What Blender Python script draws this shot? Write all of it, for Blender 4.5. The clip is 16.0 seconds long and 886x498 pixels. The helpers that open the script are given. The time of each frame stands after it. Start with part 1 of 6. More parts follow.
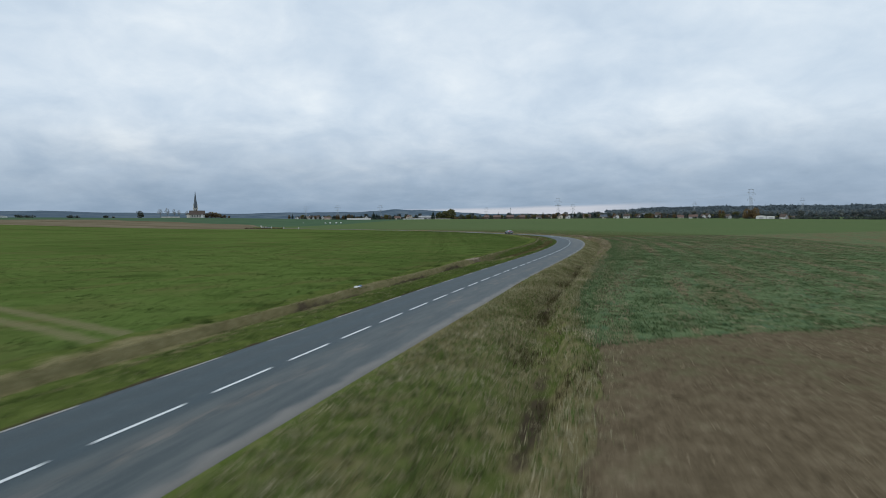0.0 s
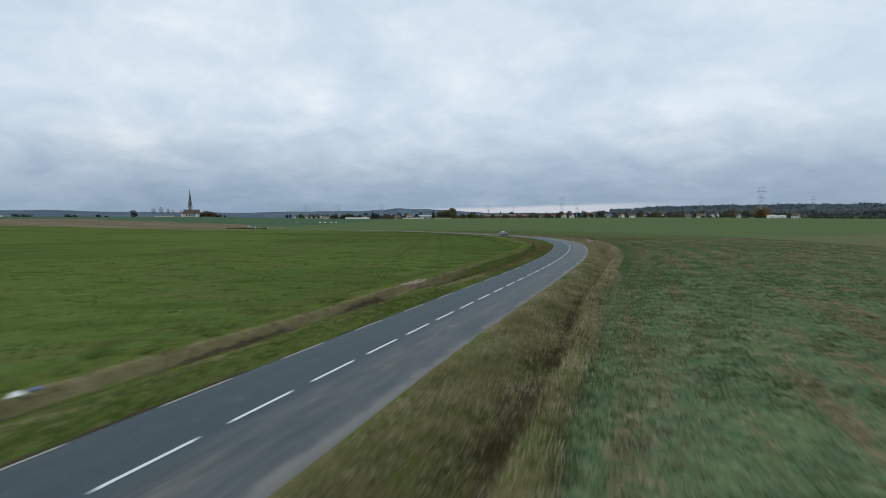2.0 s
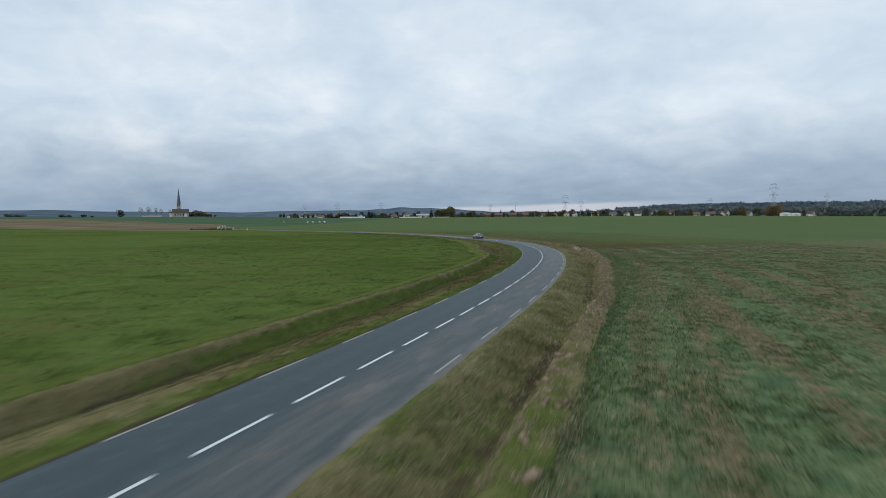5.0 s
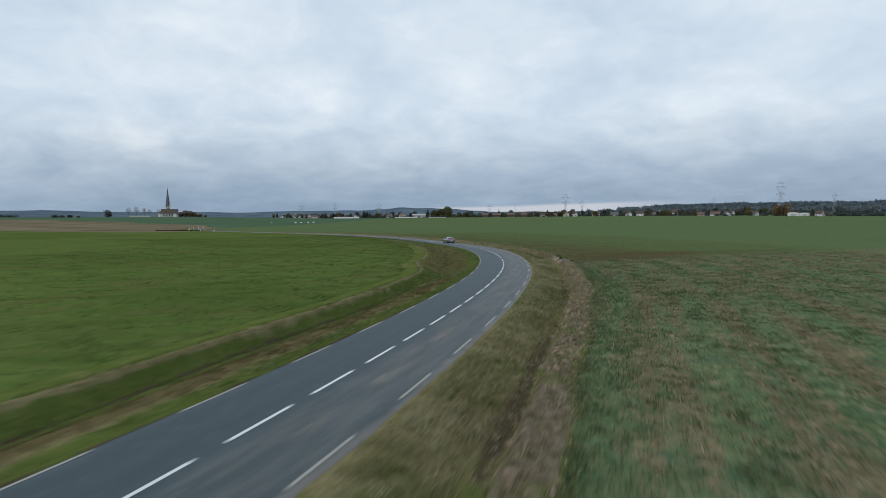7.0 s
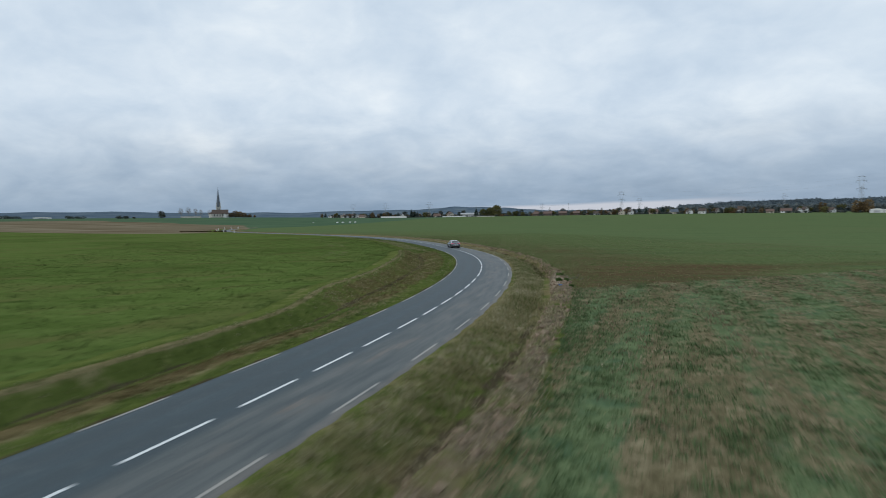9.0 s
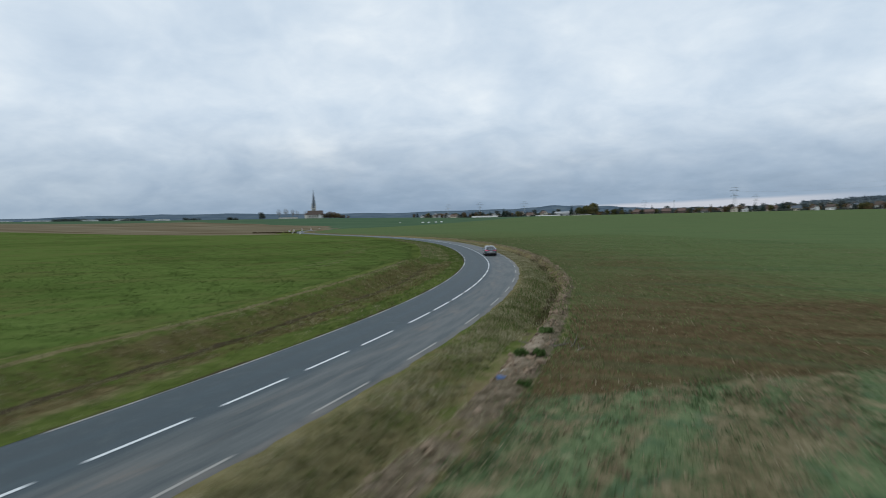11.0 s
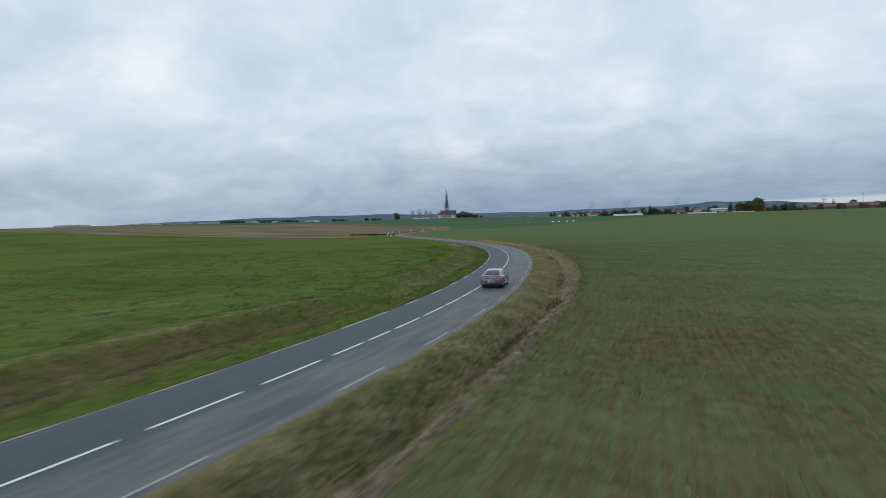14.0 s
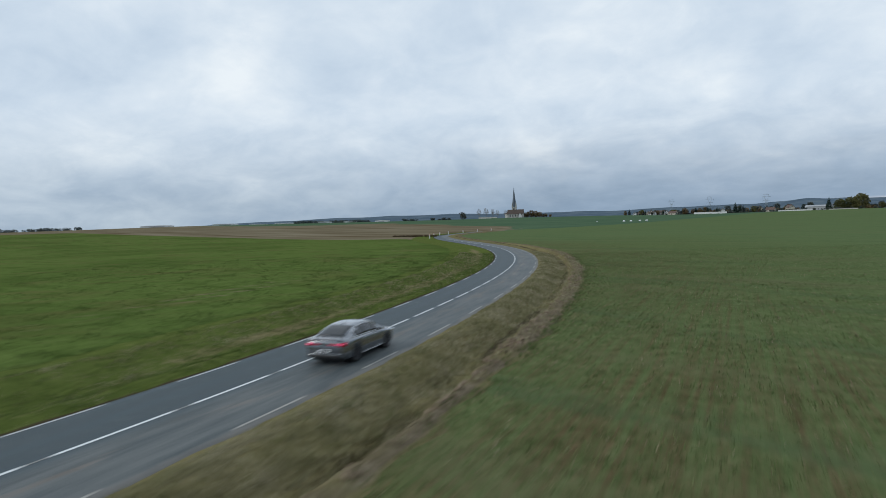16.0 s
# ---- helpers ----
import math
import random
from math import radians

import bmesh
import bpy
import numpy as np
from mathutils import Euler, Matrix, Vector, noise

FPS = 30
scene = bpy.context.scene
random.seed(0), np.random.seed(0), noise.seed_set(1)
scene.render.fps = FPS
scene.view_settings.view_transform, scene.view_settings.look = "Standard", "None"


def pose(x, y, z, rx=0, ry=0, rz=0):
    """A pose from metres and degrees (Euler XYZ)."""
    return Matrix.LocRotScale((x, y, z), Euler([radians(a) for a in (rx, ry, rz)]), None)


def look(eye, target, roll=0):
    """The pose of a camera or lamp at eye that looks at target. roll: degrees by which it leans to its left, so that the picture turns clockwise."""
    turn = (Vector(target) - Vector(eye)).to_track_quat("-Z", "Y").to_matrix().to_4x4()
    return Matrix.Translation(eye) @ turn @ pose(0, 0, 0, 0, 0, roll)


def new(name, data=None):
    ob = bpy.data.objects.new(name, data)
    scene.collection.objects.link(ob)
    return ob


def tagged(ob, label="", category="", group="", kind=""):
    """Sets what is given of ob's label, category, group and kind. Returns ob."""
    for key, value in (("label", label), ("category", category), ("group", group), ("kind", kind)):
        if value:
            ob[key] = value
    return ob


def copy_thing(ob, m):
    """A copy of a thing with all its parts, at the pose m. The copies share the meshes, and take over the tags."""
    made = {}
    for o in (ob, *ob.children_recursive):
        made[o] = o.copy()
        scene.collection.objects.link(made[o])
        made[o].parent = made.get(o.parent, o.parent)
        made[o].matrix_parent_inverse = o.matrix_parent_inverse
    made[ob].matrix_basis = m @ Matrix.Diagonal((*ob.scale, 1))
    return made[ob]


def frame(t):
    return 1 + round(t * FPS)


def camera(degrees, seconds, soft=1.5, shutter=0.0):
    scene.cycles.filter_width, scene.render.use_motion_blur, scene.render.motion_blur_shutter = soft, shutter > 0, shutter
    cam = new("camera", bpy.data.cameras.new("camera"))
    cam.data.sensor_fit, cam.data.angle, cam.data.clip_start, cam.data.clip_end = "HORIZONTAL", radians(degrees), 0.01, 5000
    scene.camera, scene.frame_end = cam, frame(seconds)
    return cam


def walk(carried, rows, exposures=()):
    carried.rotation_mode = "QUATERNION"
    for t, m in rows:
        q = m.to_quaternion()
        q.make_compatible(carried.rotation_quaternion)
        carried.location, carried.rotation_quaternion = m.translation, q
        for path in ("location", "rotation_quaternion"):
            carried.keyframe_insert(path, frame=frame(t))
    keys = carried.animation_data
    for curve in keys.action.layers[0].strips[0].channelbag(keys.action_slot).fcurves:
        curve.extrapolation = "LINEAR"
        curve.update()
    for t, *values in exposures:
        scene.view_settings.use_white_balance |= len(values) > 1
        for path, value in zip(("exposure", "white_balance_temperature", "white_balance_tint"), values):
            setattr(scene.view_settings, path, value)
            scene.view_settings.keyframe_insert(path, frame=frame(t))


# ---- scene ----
cam = camera(73.0, 16.0, soft=0.8, shutter=0.9)
PATH = [
    (0, (4.619, 5.3, 5.178), (4.633, 7.297, 5.083), -0.3),
    (0.5, (6.337, 12.037, 5.279), (6.346, 14.035, 5.184), -0.4),
    (1, (7.95, 18.616, 5.345), (7.955, 20.614, 5.25), -0.3),
    (1.5, (9.65, 25.29, 5.42), (9.652, 27.287, 5.323), -0.4),
    (2, (11.367, 32.117, 5.459), (11.367, 34.115, 5.361), -0.3),
    (2.5, (13.285, 38.673, 5.442), (13.285, 40.671, 5.344), -0.4),
    (3, (15.574, 45.383, 5.539), (15.571, 47.381, 5.439), -0.4),
    (3.5, (17.852, 51.814, 5.596), (17.843, 53.812, 5.497), -0.5),
    (4, (19.883, 57.893, 5.621), (19.87, 59.89, 5.521), -0.5),
    (6.5, (30.818, 92.101, 5.597), (30.794, 94.098, 5.495), -0.5),
    (7, (33.04, 98.949, 5.63), (33.015, 100.946, 5.529), -0.5),
    (7.5, (35.371, 105.747, 5.592), (35.344, 107.744, 5.49), -0.4),
    (8, (37.848, 112.487, 5.561), (37.776, 114.483, 5.459), -0.5),
    (8.5, (40.335, 119.452, 5.54), (40.195, 121.445, 5.439), -0.7),
    (9, (42.849, 126.324, 5.523), (42.641, 128.311, 5.421), -0.81),
    (11.5, (51.386, 160.885, 5.249), (50.742, 162.776, 5.155), -1.41),
    (12, (52.373, 168.084, 5.204), (51.621, 169.935, 5.114), -1.6),
    (12.5, (52.931, 175.585, 5.224), (52.137, 177.419, 5.134), -1.6),
    (13, (53.217, 183.251, 5.191), (52.362, 185.057, 5.101), -1.7),
    (13.5, (53.554, 190.815, 5.213), (52.63, 192.586, 5.126), -1.9),
    (14, (53.67, 197.819, 5.214), (52.691, 199.561, 5.126), -1.71),
    (14.5, (53.484, 205.19, 5.238), (52.435, 206.89, 5.151), -1.74),
    (15, (52.884, 211.989, 5.144), (51.744, 213.63, 5.061), -1.7),
    (15.5, (52.182, 218.895, 5.118), (51.006, 220.511, 5.035), -1.8),
    (16, (51.136, 225.819, 5.178), (49.949, 227.427, 5.096), -1.9),
]
walk(cam, [(t, look(eye, target, roll)) for t, eye, target, roll in PATH])

# ---- light ----
world = bpy.data.worlds.new("overcast_sky")
scene.world = world
world.use_nodes = True


class Nodes:
    """A short way to write node trees."""

    def __init__(self, tree):
        self.t = tree
        tree.nodes.clear()

    def add(self, kind, ins=None):
        n = self.t.nodes.new(kind)
        for k, v in (ins or {}).items():
            self.put(n.inputs[k], v)
        return n

    def put(self, socket, v):
        if isinstance(v, bpy.types.NodeSocket):
            self.t.links.new(v, socket)
        elif isinstance(v, (tuple, list)) and len(v) == 3 and socket.type == "RGBA":
            socket.default_value = (*v, 1)
        else:
            socket.default_value = v

    def math(self, op, a, b=0.0, c=0.0, clamp=False):
        n = self.add("ShaderNodeMath")
        n.operation, n.use_clamp = op, clamp
        for i, v in enumerate((a, b, c)):
            self.put(n.inputs[i], v)
        return n.outputs[0]

    def step(self, x, lo, hi):
        n = self.add("ShaderNodeMapRange", {0: x, 1: lo, 2: hi, 3: 0.0, 4: 1.0})
        n.interpolation_type = "SMOOTHSTEP"
        return n.outputs[0]

    def mix(self, f, a, b):
        n = self.add("ShaderNodeMix")
        n.data_type = "RGBA"
        self.put(n.inputs[0], f)
        self.put(n.inputs[6], a)
        self.put(n.inputs[7], b)
        return n.outputs[2]

    def noise(self, scale, detail=3.0, rough=0.55, co=None, dist=0.0):
        n = self.add("ShaderNodeTexNoise", {"Scale": scale, "Detail": detail, "Roughness": rough, "Distortion": dist})
        if co is not None:
            self.put(n.inputs["Vector"], co)
        return n.outputs["Fac"]

    def scaled(self, co, s):
        n = self.add("ShaderNodeMapping")
        self.put(n.inputs["Vector"], co)
        n.inputs["Scale"].default_value = s
        return n.outputs[0]

    def turned(self, co, degrees):
        n = self.add("ShaderNodeMapping")
        self.put(n.inputs["Vector"], co)
        n.inputs["Rotation"].default_value = (0, 0, radians(degrees))
        return n.outputs[0]

    def ramp(self, f, stops):
        n = self.add("ShaderNodeValToRGB")
        self.put(n.inputs[0], f)
        el = n.color_ramp.elements
        while len(el) < len(stops):
            el.new(0.5)
        for e, (p, c) in zip(el, stops):
            e.position, e.color = p, (*c, 1)
        return n.outputs[0]


def overcast():
    n = Nodes(world.node_tree)
    way = n.add("ShaderNodeTexCoord").outputs["Generated"]
    xyz = n.add("ShaderNodeSeparateXYZ", {0: way})
    up = xyz.outputs[2]
    # a flat layer of cloud, seen in perspective
    lift = n.math("ADD", n.math("MAXIMUM", up, 0.0), 0.40)
    flat = n.add("ShaderNodeCombineXYZ", {0: n.math("DIVIDE", xyz.outputs[0], lift), 1: n.math("DIVIDE", xyz.outputs[1], lift)}).outputs[0]
    big = n.noise(1.9, 4, 0.48, flat, 0.5)
    small = n.noise(5.0, 7, 0.56, flat, 0.4)
    wisp = n.noise(13.0, 5, 0.60, flat, 0.5)
    cover = n.math("ADD", n.math("ADD", n.math("MULTIPLY", big, 0.54), n.math("MULTIPLY", small, 0.36)), n.math("MULTIPLY", wisp, 0.10))
    cloud = n.ramp(cover, [(0.35, (0.53, 0.645, 0.78)), (0.45, (0.615, 0.725, 0.845)), (0.55, (0.715, 0.81, 0.905)), (0.66, (0.85, 0.92, 0.975))])
    # long flat streaks in the lower cover
    streak = n.math("ADD", n.math("MULTIPLY", n.noise(5.0, 5, 0.55, n.scaled(way, (1, 1, 6))), 0.55), n.math("MULTIPLY", n.noise(14.0, 5, 0.6, n.scaled(way, (1, 1, 3.5))), 0.45))
    low = n.ramp(streak, [(0.34, (0.225, 0.318, 0.440)), (0.52, (0.275, 0.375, 0.505)), (0.68, (0.335, 0.440, 0.575))])
    # the cover is thinner towards the west
    thinner = n.math("MULTIPLY", n.step(n.math("MULTIPLY", xyz.outputs[0], -1.0), 0.35, 1.0), 0.75)
    low = n.mix(thinner, low, n.ramp(cover, [(0.36, (0.33, 0.43, 0.55)), (0.66, (0.62, 0.72, 0.80))]))
    # the cover's base sinks and lifts a little
    level = n.math("ADD", up, n.math("MULTIPLY", n.math("ADD", small, -0.5), 0.06))
    # and thicker towards the east
    cloud = n.mix(n.math("MULTIPLY", n.step(xyz.outputs[0], 0.10, 0.62), 0.45), cloud, n.ramp(cover, [(0.36, (0.47, 0.60, 0.745)), (0.66, (0.66, 0.775, 0.89))]))
    cloud = n.mix(n.step(level, 0.0, 0.19), low, cloud)
    # a thin bright gap under the cloud, low over the land
    rim = n.math("ADD", up, n.math("ADD", n.math("MULTIPLY", xyz.outputs[0], -0.020), n.math("MULTIPLY", n.math("ADD", streak, -0.5), 0.012)))
    gap = n.math("MULTIPLY", n.math("MULTIPLY", n.step(rim, 0.0215, 0.0155), n.step(rim, -0.03, -0.01)), n.math("MULTIPLY", n.step(xyz.outputs[0], 0.40, 0.22), n.math("MULTIPLY", n.step(xyz.outputs[0], -0.16, -0.02), 0.62)))
    cloud = n.mix(gap, cloud, (0.72, 0.715, 0.755))
    sky = n.add("ShaderNodeTexSky")
    sky.sky_type, sky.sun_disc, sky.sun_elevation, sky.sun_rotation = "NISHITA", False, radians(32), radians(40)
    clear = n.add("ShaderNodeMix")
    clear.data_type, clear.blend_type = "RGBA", "MULTIPLY"
    clear.inputs[0].default_value = 1.0
    n.put(clear.inputs[6], sky.outputs[0])
    clear.inputs[7].default_value = (0.1, 0.1, 0.1, 1)
    both = n.mix(0.985, clear.outputs[2], cloud)
    bg = n.add("ShaderNodeBackground", {"Color": both, "Strength": 0.98})
    n.add("ShaderNodeOutputWorld", {"Surface": bg.outputs[0]})


overcast()
sun = new("sun", bpy.data.lights.new("sun", "SUN"))
sun.data.energy, sun.data.angle, sun.data.color = 1.05, radians(25), (1.0, 0.97, 0.92)
sun.rotation_euler = (radians(58), 0, radians(-40))
scene.view_settings.exposure = 0.0

# ---- shape of the land ----
# curvature of the road's centre line every 30 m, from 40 m before its origin
BENDS = [-0.00021, 0.00004, 0.00034, 0.00079, -0.00006, -0.00195, -0.00276, -0.0052, -0.00621, -0.00428, -0.0027, -0.00399, -0.00493, -0.0045, -0.0010, 0.0022, 0.0015, 0.002, 0.005, 0.005, 0.001, 0.0, 0.0, 0.0, 0.0, 0.0]
ROAD_ORIGIN = (-7.4445, 6.392)
ROAD_TURN = 0.29543
S0, S1 = -60, 720


def smooth(a):
    a = np.clip(a, 0, 1)
    return a * a * (3 - 2 * a)


def centre_line():
    s = np.arange(S0, S1 + 1.0)
    bend = np.interp(s, -40 + 30 * np.arange(len(BENDS)), BENDS)
    i = -S0
    turn = np.cumsum(bend)
    turn += ROAD_TURN - turn[i]
    x, y = np.cumsum(np.sin(turn)), np.cumsum(np.cos(turn))
    return s, x - x[i] + ROAD_ORIGIN[0], y - y[i] + ROAD_ORIGIN[1], turn


RS, RX, RY, RT = centre_line()


def on_road(s, u):
    """Plan place of a station s and an offset u to the right of the centre line."""
    s = np.asarray(s, float)
    x, y, a = np.interp(s, RS, RX), np.interp(s, RS, RY), np.interp(s, RS, RT)
    return x + u * np.cos(a), y - u * np.sin(a)


def to_road(x, y):
    """Station and offset of plan places, by the nearest metre of the centre line."""
    x, y = np.atleast_1d(x).astype(float), np.atleast_1d(y).astype(float)
    s, u = np.empty(len(x)), np.empty(len(x))
    for a in range(0, len(x), 4000):
        px, py = x[a : a + 4000], y[a : a + 4000]
        j = ((px[:, None] - RX) ** 2 + (py[:, None] - RY) ** 2).argmin(1)
        dx, dy = px - RX[j], py - RY[j]
        s[a : a + 4000] = RS[j] + dx * np.sin(RT[j]) + dy * np.cos(RT[j])
        u[a : a + 4000] = dx * np.cos(RT[j]) - dy * np.sin(RT[j])
    return s, u


def profile(s):
    return -0.25 * (smooth((s - 203) / 48) - smooth((s - 300) / 110))


def waves(x, y, size, seed=0.0):
    """Cheap smooth unevenness, about -1 to 1."""
    a, b = x / size, y / size
    return (np.sin(a * 1.7 + 1.3 * np.sin(b * 1.1 + seed) + seed) + np.sin(b * 1.9 + 1.1 * np.sin(a * 1.4 - seed) + 2 * seed) + np.sin((a + b) * 1.23 + seed * 3) * 0.7) / 2.7


# bearing and height of the hills at the horizon
HILLS = [(-180, 40), (-72, 38), (-58, 38), (-55, 53), (-50, 59), (-45, 69), (-40, 71), (-34, 72), (-29, 62), (-24, 61), (-19, 56), (-14, 66), (-9, 66), (-5, 82), (-1, 80), (2, 60), (5, 50), (13, 46), (17, 56), (21, 68), (28, 70), (36, 66), (50, 68), (70, 66), (180, 40)]


def far_land(x, y):
    z = 7.5 * smooth((y - 600) / 450) + 7.9 * smooth((-x - 120) / 330) * (1 - 0.4 * smooth((y - 600) / 400)) + 10 * smooth((-x - 500) / 1000)
    r, a = np.hypot(x - 30, y - 120), np.arctan2(x - 30, y - 120)
    ridge = np.interp(np.degrees(a), *zip(*HILLS)) * (1 + 0.03 * np.sin(a * 61.0) + 0.025 * np.sin(a * 143.0 + 0.5))
    far = smooth((r - 2300) / 1900)
    return z * (1 - far) + ridge * far


def land(x, y, s=None, u=None):
    """Height of the open land, without the cut of the road and its ditches."""
    x, y = np.asarray(x, float), np.asarray(y, float)
    if s is None:
        s, u = to_road(x.ravel(), y.ravel())
        s, u = s.reshape(x.shape), u.reshape(x.shape)
    near = smooth(1 - np.abs(u) / 130)
    return (profile(s) + field_lift(s, u)) * near + far_land(x, y) * (1 - near * smooth((420 - s) / 100)) + 0.05 * waves(x, y, 7.0)


def land_at(x, y):
    return float(land(np.array([x]), np.array([y]))[0])


def field_lift(s, u):
    """The fields lie a little over the road beside its straight."""
    return np.where(u > 0, 0.28 * (1 - smooth((s - 182) / 25)), 0.15) * smooth((400 - s) / 60)


def left_ditch(s):
    """Offset of the ditch's bottom and of the crest behind it, on the inner side."""
    wide = smooth((s - 156) / 18) * (1 - smooth((s - 226) / 14))
    past = smooth((s - 222) / 18)
    near = 1 - smooth((s - 150) / 14)
    return -6.0 - 1.7 * wide - 0.75 * near + 0.25 * waves(s, s * 0, 9.0), -7.45 - 3.2 * wide - 1.2 * past + 0.3 * smooth((74 - s) / 10) + 0.35 * waves(s, s * 0, 13.0, 2.0)


def right_ditch(s):
    bottom = 6.2 + 1.0 * smooth((76 - s) / 26) + 2.4 * smooth((42 - s) / 26) + 0.25 * smooth((s - 224) / 16) + 0.22 * waves(s, s * 0, 8.0, 1.0)
    return bottom, bottom + 1.0 + 0.2 * waves(s, s * 0, 6.0, 3.0)


def right_bank(s):
    """How far the thrown-up soil reaches past the outer ditch's bottom."""
    return 1.30 + 0.5 * smooth((s - 70) / 20) * (1 - smooth((s - 178) / 14)) - 0.25 * smooth((s - 182) / 12) + 0.7 * smooth((s - 238) / 18) + 0.22 * waves(s, s * 0, 4.0, 2.0)


def section(s, u):
    """Height over the road's own level at an offset u: verges, ditches and the edge of the fields."""
    lb, lc = left_ditch(s)
    rb, rc = right_ditch(s)
    rd = -0.5 * (1 - 0.75 * np.exp(-(((s - 178) / 6.0) ** 2)))
    def knots(*k):
        z = np.zeros(np.shape(u)) + k[0][1]
        for (a, za), (b, zb) in zip(k, k[1:]):
            z = np.where(u >= a, za + (zb - za) * smooth((u - a) / (b - a)), z)
        return z
    lift = field_lift(s, u)
    low = smooth((74 - s) / 10)
    flat = (1 - 0.7 * smooth((s - 228) / 16)) * (1 - 0.75 * np.exp(-(((s - 76.5) / 4.0) ** 2)))
    left = knots((lc - 2.5, lift), (lc, lift + 0.20 * flat - 0.17 * low), (lb - 0.2, (0.2 * low - 0.45) * flat), (lb + 0.5, (0.2 * low - 0.40) * flat), (lb + 1.7, -0.08), (-3.15 + 0 * u, -0.05))
    right = knots((3.2 + 0 * u, -0.06), (rb - 2.2, -0.02), (rb - 0.35, rd), (rb + 0.25, rd), (rc, lift + 0.10), (rc + 1.6, lift))
    # a low lip of turf beside the asphalt round the bend
    left = left + 0.10 * np.exp(-(((u + 4.1) / 0.4) ** 2)) * smooth((s - 170) / 20) * (1 - smooth((s - 262) / 15))
    return np.where(u < 0, left, right)


# ---- building blocks ----
def grid_mesh(name, x, y, z, mat, flip=False):
    """A sheet from three arrays of one shape."""
    h, w = x.shape
    verts = np.stack([x, y, z], -1).reshape(-1, 3)
    i = np.arange(h * w).reshape(h, w)
    quads = np.stack([i[:-1, :-1], i[:-1, 1:], i[1:, 1:], i[1:, :-1]], -1).reshape(-1, 4)
    if flip:
        quads = quads[:, ::-1]
    me = bpy.data.meshes.new(name)
    me.vertices.add(len(verts))
    me.vertices.foreach_set("co", verts.ravel().astype(np.float32))
    me.loops.add(quads.size)
    me.loops.foreach_set("vertex_index", quads.ravel().astype(np.int32))
    me.polygons.add(len(quads))
    me.polygons.foreach_set("loop_start", np.arange(0, quads.size, 4, dtype=np.int32))
    me.materials.append(mat)
    me.update(calc_edges=True)
    me.shade_smooth()
    return me


def tri_soup(name, points, mat):
    """Loose triangles from an array (n, 3, 3)."""
    me = bpy.data.meshes.new(name)
    n = len(points)
    me.vertices.add(3 * n)
    me.vertices.foreach_set("co", points.reshape(-1).astype(np.float32))
    me.loops.add(3 * n)
    me.loops.foreach_set("vertex_index", np.arange(3 * n, dtype=np.int32))
    me.polygons.add(n)
    me.polygons.foreach_set("loop_start", np.arange(0, 3 * n, 3, dtype=np.int32))
    me.materials.append(mat)
    me.update(calc_edges=True)
    return me


def values_on(me, name, v):
    me.attributes.new(name, "FLOAT", "POINT").data.foreach_set("value", np.asarray(v, np.float32).ravel())


def part(name, bm, material, parent, label="", m=None):
    """One bmesh, or mesh, as one part under a thing or under a part."""
    if isinstance(bm, bmesh.types.BMesh):
        me = bpy.data.meshes.new(name)
        bm.to_mesh(me)
        bm.free()
    else:
        me = bm
    if material is not None:
        me.materials.clear()
        me.materials.append(material)
    ob = new(name, me)
    ob.parent = parent
    if m is not None:
        ob.matrix_local = m
    return tagged(ob, label)


def thing(name, label, category, m=None, group="", kind=""):
    ob = new(name)
    ob.empty_display_size = 0.2
    if m is not None:
        ob.matrix_world = m
    return tagged(ob, label, category, group, kind)


def box(bm, x0, y0, z0, x1, y1, z1, bevel=0.0):
    made = bmesh.ops.create_cube(bm, size=1.0, matrix=Matrix.Translation(((x0 + x1) / 2, (y0 + y1) / 2, (z0 + z1) / 2)) @ Matrix.Diagonal((x1 - x0, y1 - y0, z1 - z0, 1)))
    if bevel:
        edges = list({e for v in made["verts"] for e in v.link_edges})
        bmesh.ops.bevel(bm, geom=edges, offset=bevel, segments=2, affect="EDGES", profile=0.5)
    return bm


def a_box(*args, **kw):
    return box(bmesh.new(), *args, **kw)


def beam(bm, a, b, r0, r1=None, sides=6):
    """A tapered rod from a to b."""
    a, b = Vector(a), Vector(b)
    r1 = r0 if r1 is None else r1
    q = (b - a).to_track_quat("Z", "Y").to_matrix().to_4x4()
    bmesh.ops.create_cone(bm, cap_ends=True, segments=sides, radius1=r0, radius2=r1, depth=(b - a).length, matrix=Matrix.Translation((a + b) / 2) @ q)
    return bm


def poly(bm, pts):
    return bm.faces.new([bm.verts.new(p) for p in pts])

# ---- materials ----
def material(name, rough=0.8, metal=0.0, spec=0.5):
    m = bpy.data.materials.new(name)
    m.use_nodes = True
    n = Nodes(m.node_tree)
    b = n.add("ShaderNodeBsdfPrincipled", {"Roughness": rough, "Metallic": metal, "Specular IOR Level": spec})
    n.add("ShaderNodeOutputMaterial", {"Surface": b.outputs[0]})
    return m, n, b


def bump(n, b, height, strength=0.4, distance=0.05):
    k = n.add("ShaderNodeBump", {"Height": height, "Strength": strength, "Distance": distance})
    n.put(b.inputs["Normal"], k.outputs[0])


def place(n):
    return n.add("ShaderNodeNewGeometry").outputs["Position"]


def attr(n, name):
    a = n.add("ShaderNodeAttribute")
    a.attribute_name = name
    return a.outputs["Fac"]


